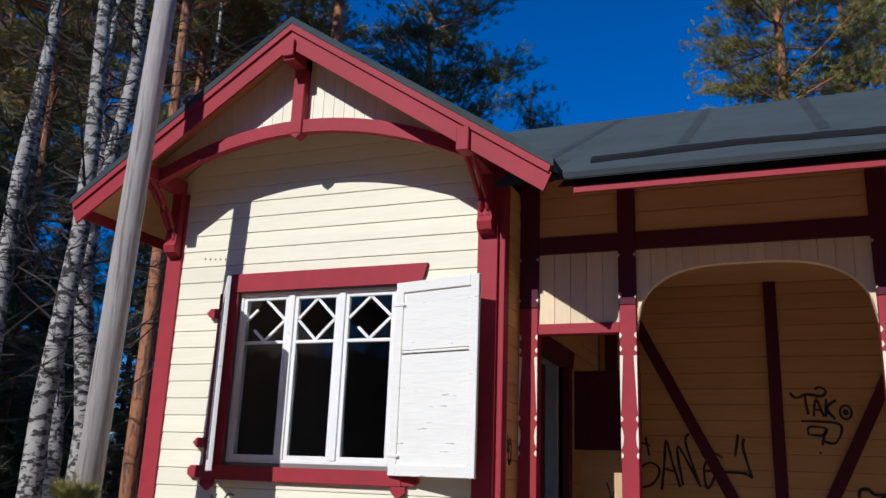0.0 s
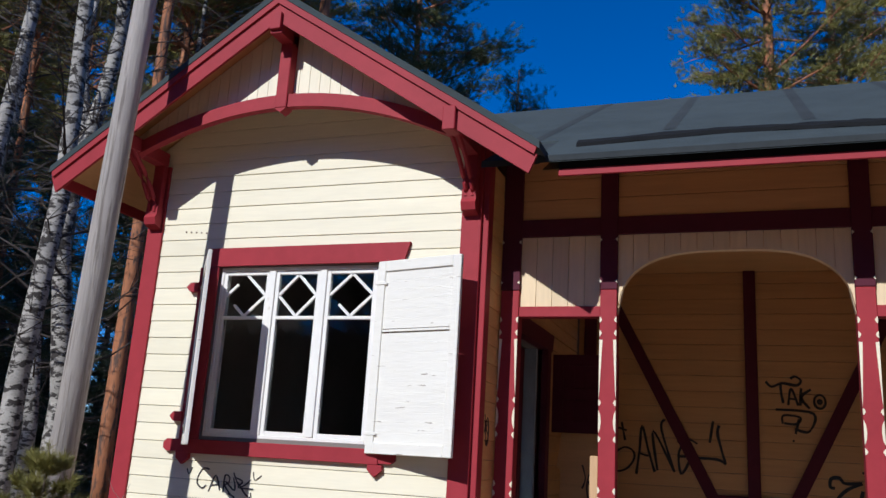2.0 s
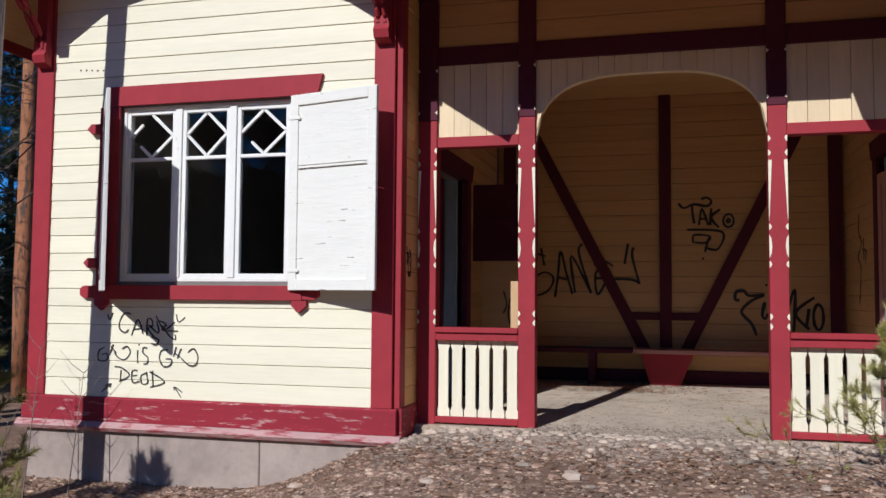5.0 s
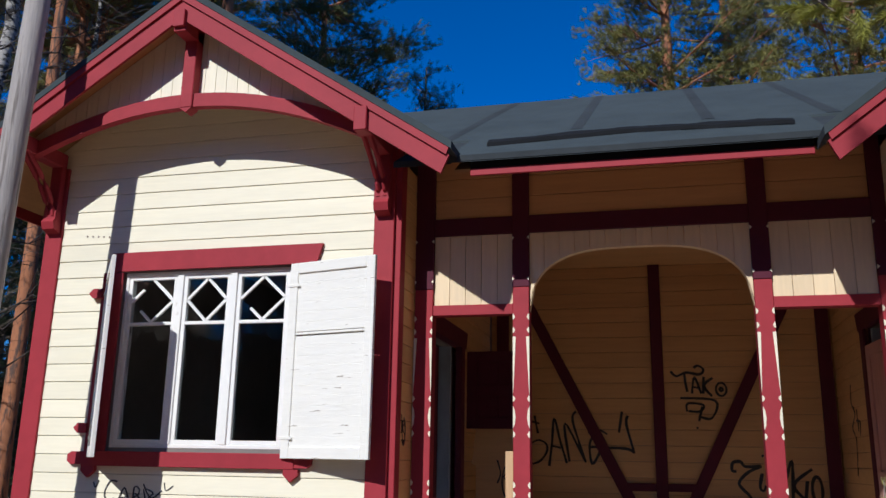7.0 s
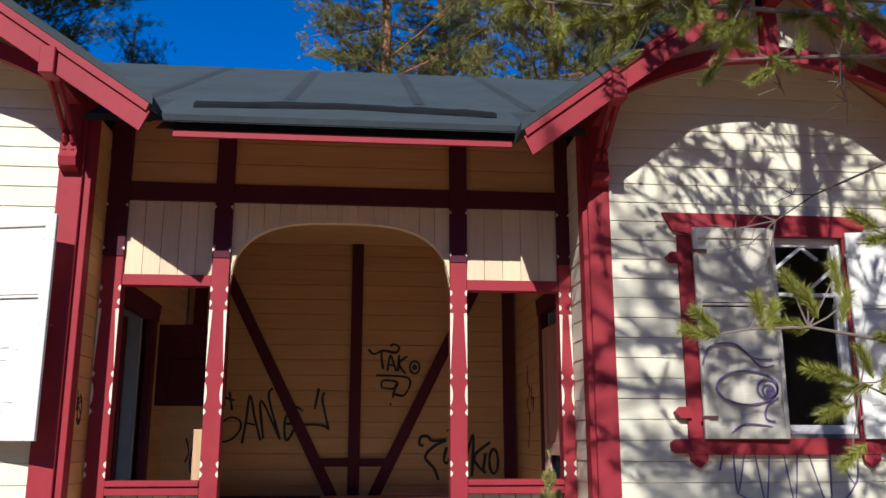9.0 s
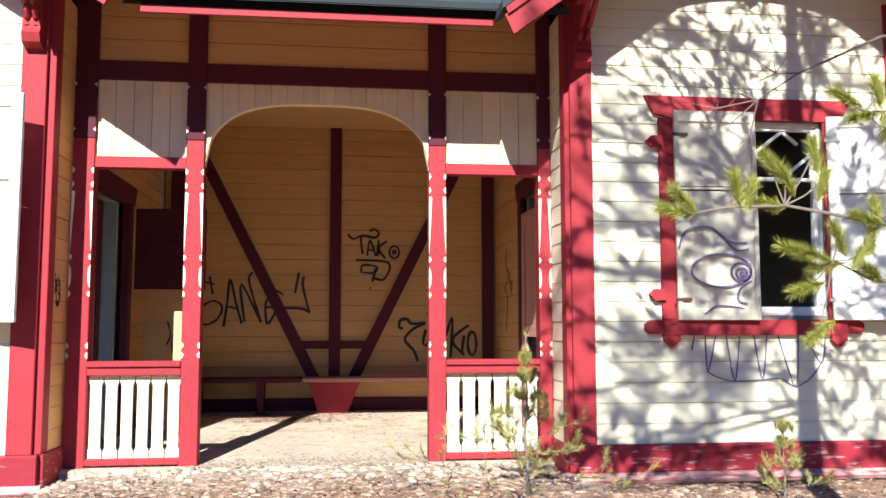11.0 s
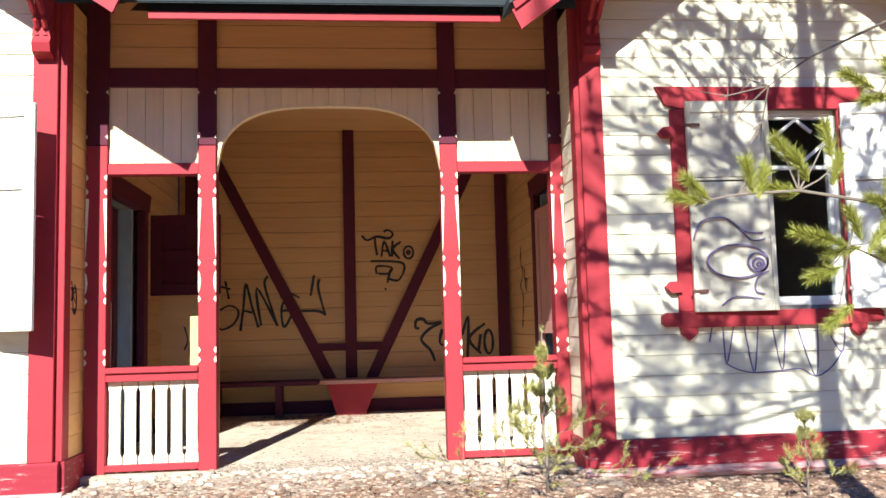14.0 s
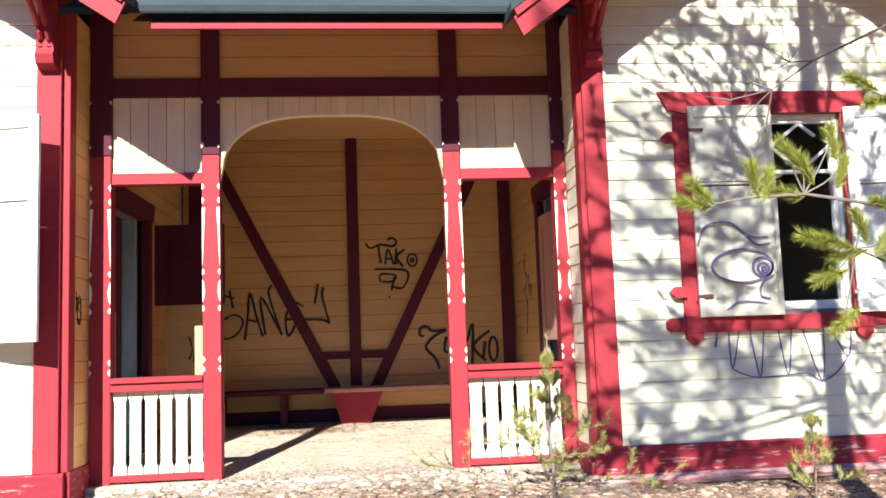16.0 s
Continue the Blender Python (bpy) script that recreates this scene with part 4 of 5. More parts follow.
for x, y, turn, size in ((-10.2, 3.6, 30, 0.85), (-9.3, 5.2, 200, 0.75), (-12.5, 4.4, 110, 0.9), (-8.9, 7.6, 290, 0.7), (-11.4, 8.2, 60, 0.8), (-13.8, 1.2, 250, 0.95)):
    plant(birch_b, x, y, turn, size)
plant(pine_a, 4.9, 13.8, 130, 1.05)
plant(pine_a, 2.6, 18.0, 40, 1.0)
plant(pine_b, 7.2, 15.5, 200, 0.95)
plant(pine_a, 9.5, 15.0, 250, 1.0)
plant(pine_b, 13.0, 19.0, 60, 1.0)
plant(pine_b, -12.0, 14.0, 100, 1.0)
grove = random.Random(5)
for k in range(70):
    a, r = grove.uniform(30, 84), grove.uniform(13, 45)
    x, y = -r * math.sin(radians(a)), -6.5 + r * math.cos(radians(a))
    if x > -6.5 and y < 9:
        continue
    kind = grove.choice((pine_c, pine_c, pine_c, pine_c, spruce, spruce))
    plant(kind, x, y, grove.uniform(0, 360), grove.uniform(0.75, 1.1) * (0.6 if kind is spruce else 1.0))
for k in range(48):
    a, r = grove.uniform(36, 66), grove.uniform(15, 32)
    plant(spruce, -r * math.sin(radians(a)), -6.5 + r * math.cos(radians(a)), grove.uniform(0, 360), grove.uniform(0.35, 0.72))
# an unseen ring of trees, added beside and behind the viewer to cut the skylight, leaving the clearing open to the sun
for k in range(110):
    a = 78 + 204 * k / 109 + grove.uniform(-1.5, 1.5)
    r = 30 + grove.uniform(0, 7) if 150 < a < 235 else 17 + grove.uniform(0, 9)
    x, y = r * math.sin(radians(a)), -6.5 + r * math.cos(radians(a))
    plant(grove.choice((pine_b, spruce, pine_b)), x, y, grove.uniform(0, 360), grove.uniform(0.85, 1.05))
for k in range(14):
    x = 8 + 1.7 * k
    plant(grove.choice((pine_b, spruce, pine_c)), x * 0.9, 14 + grove.uniform(0, 10), grove.uniform(0, 360), grove.uniform(0.8, 1.0))


# ---- young pines close by ----
def twig(bm, verts, faces, line, r, rng, tuft_len, count, width, spacing=0.06, tail=0.35, leafy=True):
    """A bending shoot with needle brushes along its outer part."""
    n = len(line)
    tube(line, [r * (1 - 0.8 * k / (n - 1)) + 0.0012 for k in range(n)], 5, bm)
    if not leafy:
        return
    for a, b in zip(line[int((n - 1) * (1 - tail)):], line[int((n - 1) * (1 - tail)) + 1:]):
        d = b - a
        m = max(1, int(d.length / spacing))
        for j in range(m):
            tuft_data(verts, faces, a.lerp(b, (j + 0.5) / m), d, tuft_len, count, rng, width)
    d = line[-1] - line[-2]
    tuft_data(verts, faces, line[-1], d, tuft_len * 1.1, int(count * 1.6), rng, width)


def limb(bm, verts, faces, base, way, ln, rng, r, tuft_len, count, width, bare=False, droop=0.05):
    way = way.normalized()
    line = [base + way * ln * k / 6 + Vector((rng.gauss(0, 0.018), rng.gauss(0, 0.018), rng.gauss(0, 0.015) - droop * ln * (k / 6) ** 2)) * (k > 0) for k in range(7)]
    twig(bm, verts, faces, line, r, rng, tuft_len, count, width, leafy=not bare, tail=0.3)
    for k in range(2, 7):
        for _ in range(2):
            side = (way * 0.7 + Vector((rng.uniform(-1, 1), rng.uniform(-1, 1), rng.uniform(-0.45, 0.6)))).normalized() * ln * rng.uniform(0.16, 0.34)
            p = line[k]
            sub = [p, p + side * 0.35 + Vector((0, 0, -0.01)), p + side * 0.7, p + side + Vector((0, 0, 0.02))]
            twig(bm, verts, faces, sub, r * 0.4, rng, tuft_len, count, width, leafy=not bare, tail=0.5)


def young_pine(name, label, height, seed, r, reach, tuft_len, count, width, step, at, low=0.15, limbs=4, leaf=None, flare=1.0):
    rng = random.Random(seed)
    tree = thing(name, label, "tree", at=at)
    pts = [Vector((0.02 * height * noise.noise((seed, k * 0.5, 2)), 0.02 * height * noise.noise((seed, k * 0.5, 4)), height * k / 8 - (0.05 if k == 0 else 0))) for k in range(9)]
    part("trunk", tube(pts, [r * (1 - 0.85 * k / 8) + 0.002 for k in range(9)], 8), TWIG, tree, smooth=True)
    verts, faces, bm = [], [], bmesh.new()
    z = low * height
    while z < height * 0.97:
        rel = z / height
        turn = rng.uniform(0, 6.3)
        for k in range(limbs):
            a = turn + k * 6.283 / limbs + rng.uniform(-0.4, 0.4)
            base = pts[int(rel * 8)].lerp(pts[min(8, int(rel * 8) + 1)], rel * 8 % 1)
            limb(bm, verts, faces, base, Vector((math.cos(a), math.sin(a), 0.25 + 0.5 * rel)), reach * (1.08 - rel) ** flare * rng.uniform(0.6, 1.1), rng, r * 0.28, tuft_len, count, width)
        z += step
    tuft_data(verts, faces, pts[-1], Vector((0, 0, 1)), tuft_len, count * 2, rng, width)
    part("branchwork", bm, TWIG, tree)["kind"] = "stuff"
    ob = new("needles", from_data("needles", verts, faces, leaf or NEEDLE_NEAR))
    ob.parent = tree
    return tree


young_pine("pine_sapling", "small sparse pine sapling with yellow-green needles", 1.05, 61, 0.010, 0.80, 0.045, 15, 0.0016, 0.135, pose(1.385, -0.95, ground_z(1.385, -0.95)), low=0.07, limbs=3, leaf=NEEDLE_DRY, flare=2.6)
young_pine("pine_sapling", "little pine sapling at the foundation", 0.55, 62, 0.007, 0.34, 0.045, 8, 0.0016, 0.13, pose(3.11, -1.0, ground_z(3.11, -1.0)), low=0.2, limbs=3, leaf=NEEDLE_DRY, flare=1.4)
young_pine("pine_sapling", "bushy young pine with olive needles beside the pole", 1.6, 63, 0.020, 0.70, 0.075, 18, 0.0025, 0.17, pose(-4.22, -2.05, ground_z(-4.22, -2.05)), leaf=NEEDLE)
young_pine("pine_sapling", "bushy young pine with olive needles at the wood's edge", 1.7, 64, 0.022, 0.60, 0.075, 18, 0.002, 0.20, pose(-6.2, -1.2, ground_z(-6.2, -1.2)))

# the pine that stands before the far pavilion, casting dappled shade on it
rng = random.Random(77)
near_at = (2.86, -3.5)
near = thing("pine_tree", "young pine with long overhanging boughs and bright needle tufts", "tree", at=pose(*near_at, ground_z(*near_at)))
pts = [Vector((0.05 * noise.noise((7, k * 0.4, 2)), 0.05 * noise.noise((7, k * 0.4, 4)), 8.0 * k / 10 - (0.2 if k == 0 else 0))) for k in range(11)]
part("trunk", tube(pts, [0.115 * (1 - 0.8 * k / 10) + 0.005 for k in range(11)], 9), TWIG, near, smooth=True)
verts, faces, bm = [], [], bmesh.new()
z = 3.40
while z < 7.8:
    for k in range(7):
        a = rng.uniform(0, 6.283)
        base = Vector((0, 0, z + rng.uniform(-0.12, 0.12)))
        limb(bm, verts, faces, base, Vector((math.cos(a), math.sin(a), 0.16)), (2.0 - 0.17 * (z - 3.3)) * rng.uniform(0.55, 1.05), rng, 0.009, 0.080, 30, 0.0027, droop=0.03)
    z += 0.28
GZ = ground_z(*near_at)


def bough(base_z, stem, brushes, r, bare=()):
    """A bough from the trunk along stem (places in the world), with needle brushes on short side shoots."""
    local = lambda p: Vector((p[0] - near_at[0], p[1] - near_at[1], p[2] - GZ))
    line = [Vector((0, 0, base_z - GZ))] + [local(p) for p in stem]
    tube(line, [r * (1 - 0.75 * k / (len(line) - 1)) for k in range(len(line))], 6, bm)
    for p in brushes:
        q = local(p)
        near_ = min(line[1:], key=lambda v: (v - q).length)
        way = (q - near_) if (q - near_).length > 0.02 else Vector((-1, 0, 0.3))
        way = (way.normalized() + Vector((-0.6, 0.1, 0.25))).normalized()
        tube([near_, near_.lerp(q, 0.5) + Vector((0, 0, -0.008)), q], [0.004, 0.003, 0.002], 4, bm)
        for j in range(5):
            tuft_data(verts, faces, q + way * 0.016 * (j - 2), way, 0.050, 85, rng, 0.0013)
        tuft_data(verts, faces, q + way * 0.04, way, 0.050, 90, rng, 0.0013)
    for p in bare:
        q = local(p)
        near_ = min(line[1:], key=lambda v: (v - q).length)
        mid = near_.lerp(q, 0.5) + Vector((0.02, 0.02, -0.03))
        tube([near_, mid, q], [0.004, 0.003, 0.001], 4, bm)
        for _ in range(5):
            d = Vector((rng.uniform(-1, 0.5), rng.uniform(-0.5, 0.5), rng.uniform(-0.6, 0.6))) * 0.12
            tube([mid, mid + d * 0.6, mid + d], [0.002, 0.0015, 0.0008], 3, bm)


bough(1.45, [(2.3, -3.75, 1.42), (1.9, -3.83, 1.36), (1.62, -3.85, 1.40), (1.42, -3.85, 1.39), (1.30, -3.85, 1.37)],
      [(1.27, -3.85, 1.42), (1.24, -3.84, 1.38), (1.45, -3.86, 1.46), (1.50, -3.85, 1.44), (1.58, -3.84, 1.54), (1.62, -3.86, 1.49), (1.56, -3.83, 1.41), (1.73, -3.85, 1.58), (1.75, -3.86, 1.48), (1.90, -3.85, 1.36), (1.93, -3.83, 1.30), (1.97, -3.8, 1.40)], 0.009)
bough(1.20, [(2.3, -3.7, 1.15), (1.95, -3.8, 1.16), (1.78, -3.85, 1.22)],
      [(1.64, -3.85, 1.255), (1.70, -3.86, 1.24), (1.75, -3.84, 1.20), (1.68, -3.85, 1.13), (1.80, -3.85, 1.30), (1.88, -3.85, 1.24), (1.92, -3.84, 1.18), (1.72, -3.85, 0.985)], 0.011)
bough(1.85, [(2.4, -3.7, 1.80), (2.05, -3.8, 1.74), (1.92, -3.85, 1.72)], [(1.84, -3.85, 1.77), (1.89, -3.86, 1.70), (1.97, -3.84, 1.80), (1.99, -3.85, 1.66)], 0.010)
top_line = [(2.3, -3.6, 2.66), (1.9, -3.68, 2.62), (1.5, -3.70, 2.62), (1.1, -3.70, 2.60), (0.75, -3.70, 2.62)]
bough(2.70, top_line, [(0.64, -3.7, 2.60), (0.70, -3.72, 2.56), (0.80, -3.7, 2.64), (0.90, -3.7, 2.60), (0.98, -3.68, 2.55), (1.06, -3.7, 2.64), (1.12, -3.7, 2.49), (1.20, -3.72, 2.60), (1.30, -3.7, 2.55), (1.36, -3.7, 2.64), (1.45, -3.68, 2.52), (1.52, -3.7, 2.60), (0.86, -3.66, 2.52)], 0.016)
bough(2.50, [(2.3, -3.6, 2.50), (1.95, -3.66, 2.46), (1.65, -3.70, 2.42), (1.42, -3.70, 2.40)],
      [(1.42, -3.7, 2.35), (1.46, -3.72, 2.42), (1.55, -3.7, 2.47), (1.62, -3.68, 2.36), (1.70, -3.7, 2.40), (1.78, -3.7, 2.50), (1.88, -3.7, 2.56), (1.96, -3.7, 2.60)], 0.013, bare=[(1.75, -3.6, 2.32), (1.95, -3.6, 2.35), (2.05, -3.5, 2.25)])
bough(2.10, [(2.3, -3.4, 2.15), (2.0, -3.3, 2.02), (1.85, -3.25, 1.92)], [], 0.008, bare=[(1.62, -3.2, 1.80), (1.70, -3.2, 2.05), (1.78, -3.2, 1.70), (1.55, -3.1, 1.95), (1.9, -3.1, 2.15)])
cloud = [(rng.uniform(0.62, 2.15), rng.gauss(-3.70, 0.10), rng.uniform(2.47, 2.80)) for _ in range(58)]
bough(2.75, [(2.3, -3.6, 2.74), (1.95, -3.66, 2.70), (1.6, -3.72, 2.72), (1.25, -3.72, 2.68), (0.95, -3.72, 2.70), (0.70, -3.70, 2.66)], cloud, 0.014)
part("branchwork", bm, TWIG, near)["kind"] = "stuff"
ob = new("needles", from_data("needles", verts, faces, NEEDLE_NEAR))
ob.parent = near

# an unseen lower pine, added behind the viewer so that its loose side boughs dapple the foot of the far pavilion
low_at = (1.45, -9.3)
dapple_pine = thing("pine_tree", "unseen low one-sided pine added to dapple the far pavilion", "tree", at=pose(*low_at, ground_z(*low_at)))
pts = [Vector((0.04 * noise.noise((9, k * 0.4, 2)), 0.04 * noise.noise((9, k * 0.4, 4)), 9.4 * k / 10 - (0.2 if k == 0 else 0))) for k in range(11)]
part("trunk", tube(pts, [0.10 * (1 - 0.8 * k / 10) + 0.006 for k in range(11)], 9), PINEBARK, dapple_pine, smooth=True)
verts, faces, bm = [], [], bmesh.new()
z = 7.25
while z < 9.4:
    for k in range(3):
        a = math.pi + rng.gauss(0, 0.6)
        limb(bm, verts, faces, Vector((0, 0, z + rng.uniform(-0.1, 0.1))), Vector((math.cos(a), math.sin(a), 0.1)), 1.95 * rng.uniform(0.45, 1.05), rng, 0.007, 0.095, 17, 0.004)
    z += 0.30
part("branchwork", bm, TWIG, dapple_pine)["kind"] = "stuff"
ob = new("needles", from_data("needles", verts, faces, NEEDLE))
ob.parent = dapple_pine

# ---- scrawls on the walls ----
def scrawl(name, label, strokes, scale, origin, y, width, mat, at=None):
    """Sprayed lines, each a thin raised ribbon; strokes run on a unit grid, x right and z up."""
    tag_ = thing(name, label, "graffiti", at=at)
    for stroke in strokes:
        bm = bmesh.new()
        pts = [Vector((origin[0] + p[0] * scale, y, origin[1] + p[1] * scale)) for p in stroke]
        fine = []
        for i in range(len(pts) - 1):
            p0, p1, p2, p3 = pts[max(0, i - 1)], pts[i], pts[i + 1], pts[min(len(pts) - 1, i + 2)]
            for k in range(5):
                t = k / 5
                fine.append(0.5 * (2 * p1 + (p2 - p0) * t + (2 * p0 - 5 * p1 + 4 * p2 - p3) * t * t + (3 * p1 - p0 - 3 * p2 + p3) * t ** 3))
        fine.append(pts[-1])
        rows_ = []
        for i, p in enumerate(fine):
            d = fine[min(i + 1, len(fine) - 1)] - fine[max(i - 1, 0)]
            n = Vector((-d.z, 0, d.x)).normalized() * width * 0.5 * (0.75 + 0.35 * noise.noise((p.x * 9, p.z * 9, 2)))
            rows_.append((bm.verts.new(p + n), bm.verts.new(p - n), bm.verts.new(p + n + Vector((0, 0.012, 0))), bm.verts.new(p - n + Vector((0, 0.012, 0)))))
        for a, b in zip(rows_, rows_[1:]):
            for i, j in ((0, 1), (1, 3), (3, 2), (2, 0)):
                bm.faces.new((a[i], a[j], b[j], b[i]))
        bmesh.ops.recalc_face_normals(bm, faces=bm.faces)
        part("stroke", bm, mat, tag_)
    return tag_


def ring(cx, cz, rx, rz, n=14):
    return [(cx + rx * math.cos(6.4 * k / n), cz + rz * math.sin(6.4 * k / n)) for k in range(n + 1)]


WY, PY = FRONT - 0.0215, BACK - 0.0195
TAKO = [[(-0.18, 2.73), (0.44, 2.18), (1.52, 2.58), (2.93, 2.37), (3.41, 2.89), (2.85, 3.34), (2.35, 3.1)], [(1.33, 2.41), (1.38, 1.51), (1.56, 0.43)], [(2.05, 0.24), (2.39, 2.02), (3.05, 0.22)], [(2.18, 0.95), (2.89, 0.86)], [(3.39, 2.1), (3.26, 0.21)], [(4.35, 1.97), (3.36, 1.1), (4.18, -0.06)]]
SEVEN = [[(0.77, -0.26), (4.52, -0.57), (4.03, -2.48), (2.62, -2.27)], [(1.43, -1.77), (1.53, -0.88), (3.19, -1.04), (2.81, -1.74), (1.58, -1.7)], [(3.08, -1.21), (2.68, -2.8)], [(2.34, -3.53), (2.55, -3.54)]]
scrawl("graffiti", "black sprayed tag reading TAKO with a seven below", TAKO + SEVEN + [ring(5.2, 0.69, 0.56, 0.72), ring(5.2, 0.69, 0.16, 0.18)], 0.1, (0.27, 1.80), PY, 0.034, INK)
SAN = [[(0.37, 2.47), (1.37, 2.96), (2.28, 2.58), (2.38, 1.71), (1.68, 0.7), (0.66, 0.28), (0.22, 0.51)], [(0.98, 5.75), (1.37, 3.72)], [(0.47, 5.14), (1.56, 4.83)], [(2.63, 0.08), (2.97, 2.56), (3.27, 5.4), (3.93, 2.87), (4.65, 0.42)], [(2.83, 2.39), (3.99, 2.11)], [(4.95, 0.6), (4.5, 4.9), (6.75, 0.6)], [(5.76, 6.24), (5.4, 5.09), (6.81, 0.52)]]
END = [[(8.43, 4.12), (7.3, 2.76), (7.5, 0.39), (8.38, 1.68)], [(7.19, 2.24), (8.81, 2.29)], [(7.11, 3.82), (8.36, 4.13), (9.28, 3.68)], [(9.26, 2.18), (11.34, 2.11), (12.27, 1.66)], [(11.59, 5.78), (11.43, 4.73), (12.2, 1.66)], [(10.97, 6.23), (10.57, 3.88)]]
scrawl("graffiti", "large black sprayed tag reading SANE across the boards", SAN + END, 0.1, (-1.40, 1.0), PY, 0.036, INK)
TOKIO = [[(0.37, 1.85), (-0.08, 1.97), (0.05, 2.78), (0.83, 2.9), (1.35, 2.38), (2.96, 2.47)], [(2.96, 2.47), (1.51, 1.74), (0.58, 0.72), (0.91, 0.01), (1.6, -0.72), (2.09, -1.97)], [(3, 1.69), (2.7, 0.29), (3.04, -0.14), (3.31, 0.45)], [(5.33, 0.97), (6.06, 3.07), (6.03, 0.52), (5.88, -1.59)], [(8.04, 2.23), (6.1, 0.52), (7.47, -1.22)], [(7.49, 1), (7.19, -0.93)], [(3.1, 3.63), (3.24, 3.45)]]
scrawl("graffiti", "broad black sprayed tag low on the boards", TOKIO + [ring(8.42, 0.09, 0.5, 1.35)], 0.1, (0.86, 0.80), PY, 0.044, INK)
CARE = [[(0.35, 1.36), (-0.28, 1.41), (-0.69, 0.7), (-0.66, 0.15), (-0.19, -0.13), (0.16, 0.11)], [(0.45, -0.36), (1, 0.92), (1.51, -0.21)], [(0.64, 0.14), (1.4, 0.25)], [(1.84, -0.34), (1.89, 0.96), (2.34, 0.83), (2.27, 0.37), (1.93, 0.2), (2.55, -0.46)], [(2.66, 1.23), (3.42, 0.19), (4.35, 0.77)], [(2.32, -0.43), (2.94, -0.67), (2.7, -1.06), (2.26, -0.94)], [(2.95, 0.86), (3.57, 0.58), (3.25, 0.11), (4.64, 0.07)], [(3.42, 0.19), (3.97, -0.39), (4.47, -0.59), (4.4, -0.22)], [(2, 0.51), (2.91, -0.14), (2.72, 0.85)]]
scrawl("graffiti", "black marker scrawl reading CARE, half scribbled over", CARE, 0.1, (-4.10, 0.70), WY, 0.0125, MARKER)
MARKS = [[(-0.02, 0.64), (-0.55, 0.35), (-0.6, -0.35), (-0.05, -0.48), (0.3, -0.23), (0.19, 0.13), (-0.26, 0.05)], [(0.47, 0.02), (0.78, 0.89)], [(0.56, 0.72), (1.06, 0.2)], [(1.61, 0.54), (2.05, 0.75), (2.38, 0.28), (1.93, -0.29), (1.29, -0.17), (0.91, 0.23)], [(3.05, 0.46), (3.07, -0.53)], [(3.11, 0.93), (3.17, 0.89)], [(3.89, 0.66), (3.57, 0.69), (3.56, 0.26), (4, -0.1), (3.96, -0.53), (3.64, -0.61)]]
MORE = [[(5.86, 0.54), (5.25, 0.51), (5.06, -0.11), (5.41, -0.75), (6.01, -0.67), (6.16, -0.2), (5.64, -0.16)], [(6.32, 0.03), (6.54, 0.8)], [(6.67, -0.1), (6.98, 0.68)], [(6.39, 0.34), (6.93, -0.01)], [(7.59, 0.41), (8.09, 0.7), (8.5, 0.08), (8.32, -0.53), (7.73, -0.61), (7.02, -0.08)]]
scrawl("graffiti", "black marker scrawl with the word IS between two marks", MARKS + MORE, 0.1, (-4.30, 0.50), WY, 0.0125, MARKER)
DEAD = [[(-0.43, 0.84), (-0.46, -0.01)], [(-1.03, 1.11), (-0.39, 1.03), (0.36, 0.43), (-0.6, -0.07)], [(1.05, 0.85), (0.61, 0.78), (0.66, -0.09), (1.28, -0.01)], [(0.63, 0.41), (1.07, 0.47)], [(1.86, 0.67), (1.43, 0.41), (1.52, -0.19), (2.04, -0.08), (1.91, 0.75)], [(2.46, 0.86), (2.54, -0.43)], [(2.21, 0.77), (3.56, 0.02), (2.27, -0.45)]]
scrawl("graffiti", "black marker scrawl reading DEAD", DEAD, 0.1, (-4.10, 0.30), WY, 0.0125, MARKER)
ticks = [[(-1.84, 5.3), (-1.6, 4.89), (-1.36, 5.44)], [(4.49, 5.38), (4.69, 4.78), (5.27, 5.15)], [(-2.18, -0.98), (-1.4, -0.3)], [(-1.88, -0.46), (-1.35, -0.27), (-1.44, -0.58)], [(5.1, -1.17), (4.5, -0.38)], [(4.46, -0.61), (4.5, -0.35), (5.16, -0.76)]]
scrawl("graffiti", "four small black arrow marks round the scrawl", ticks, 0.1, (-4.10, 0.30), WY, 0.008, MARKER)
tag = [[(0.0, 1.0), (0.1, 0.6), (0.0, 0.3)], [(0.3, 0.9), (0.5, 0.7), (0.2, 0.5), (0.5, 0.2), (0.3, -0.1)], ring(0.35, 0.35, 0.2, 0.5)]
scrawl("graffiti", "thin black scrawl on the torn plywood", tag, 0.32, (-1.48, 0.74), 2.057, 0.02, INK)
scrawl("graffiti", "small black scrawl on the ochre side boards", tag, 0.20, (-0.27, 1.18), 1.7865, 0.012, INK, at=pose(0, 0, 0, 0, 0, 90))
scrawl("graffiti", "thin black scrawl on the inner side boards", [[(0.3, 1.9), (0.2, 1.5), (0.5, 1.2), (0.1, 0.9), (0.4, 0.6), (0.2, -0.2)], [(0.7, 1.3), (0.75, 0.8)], [(0.6, 1.05), (0.95, 1.0), (0.9, 0.7)]], 0.42, (-2.85, 1.05), 1.974, 0.022, INK, at=pose(0, 0, 0, 0, 0, -90))
for k in range(5):
    part("nail", box(-4.62 + 0.055 * k, -4.609 + 0.055 * k, FRONT - 0.020, FRONT - 0.0125, 2.865 - 0.004 * k, 2.876 - 0.004 * k, 0), IRON, bpy.data.objects["wall_left_front"])
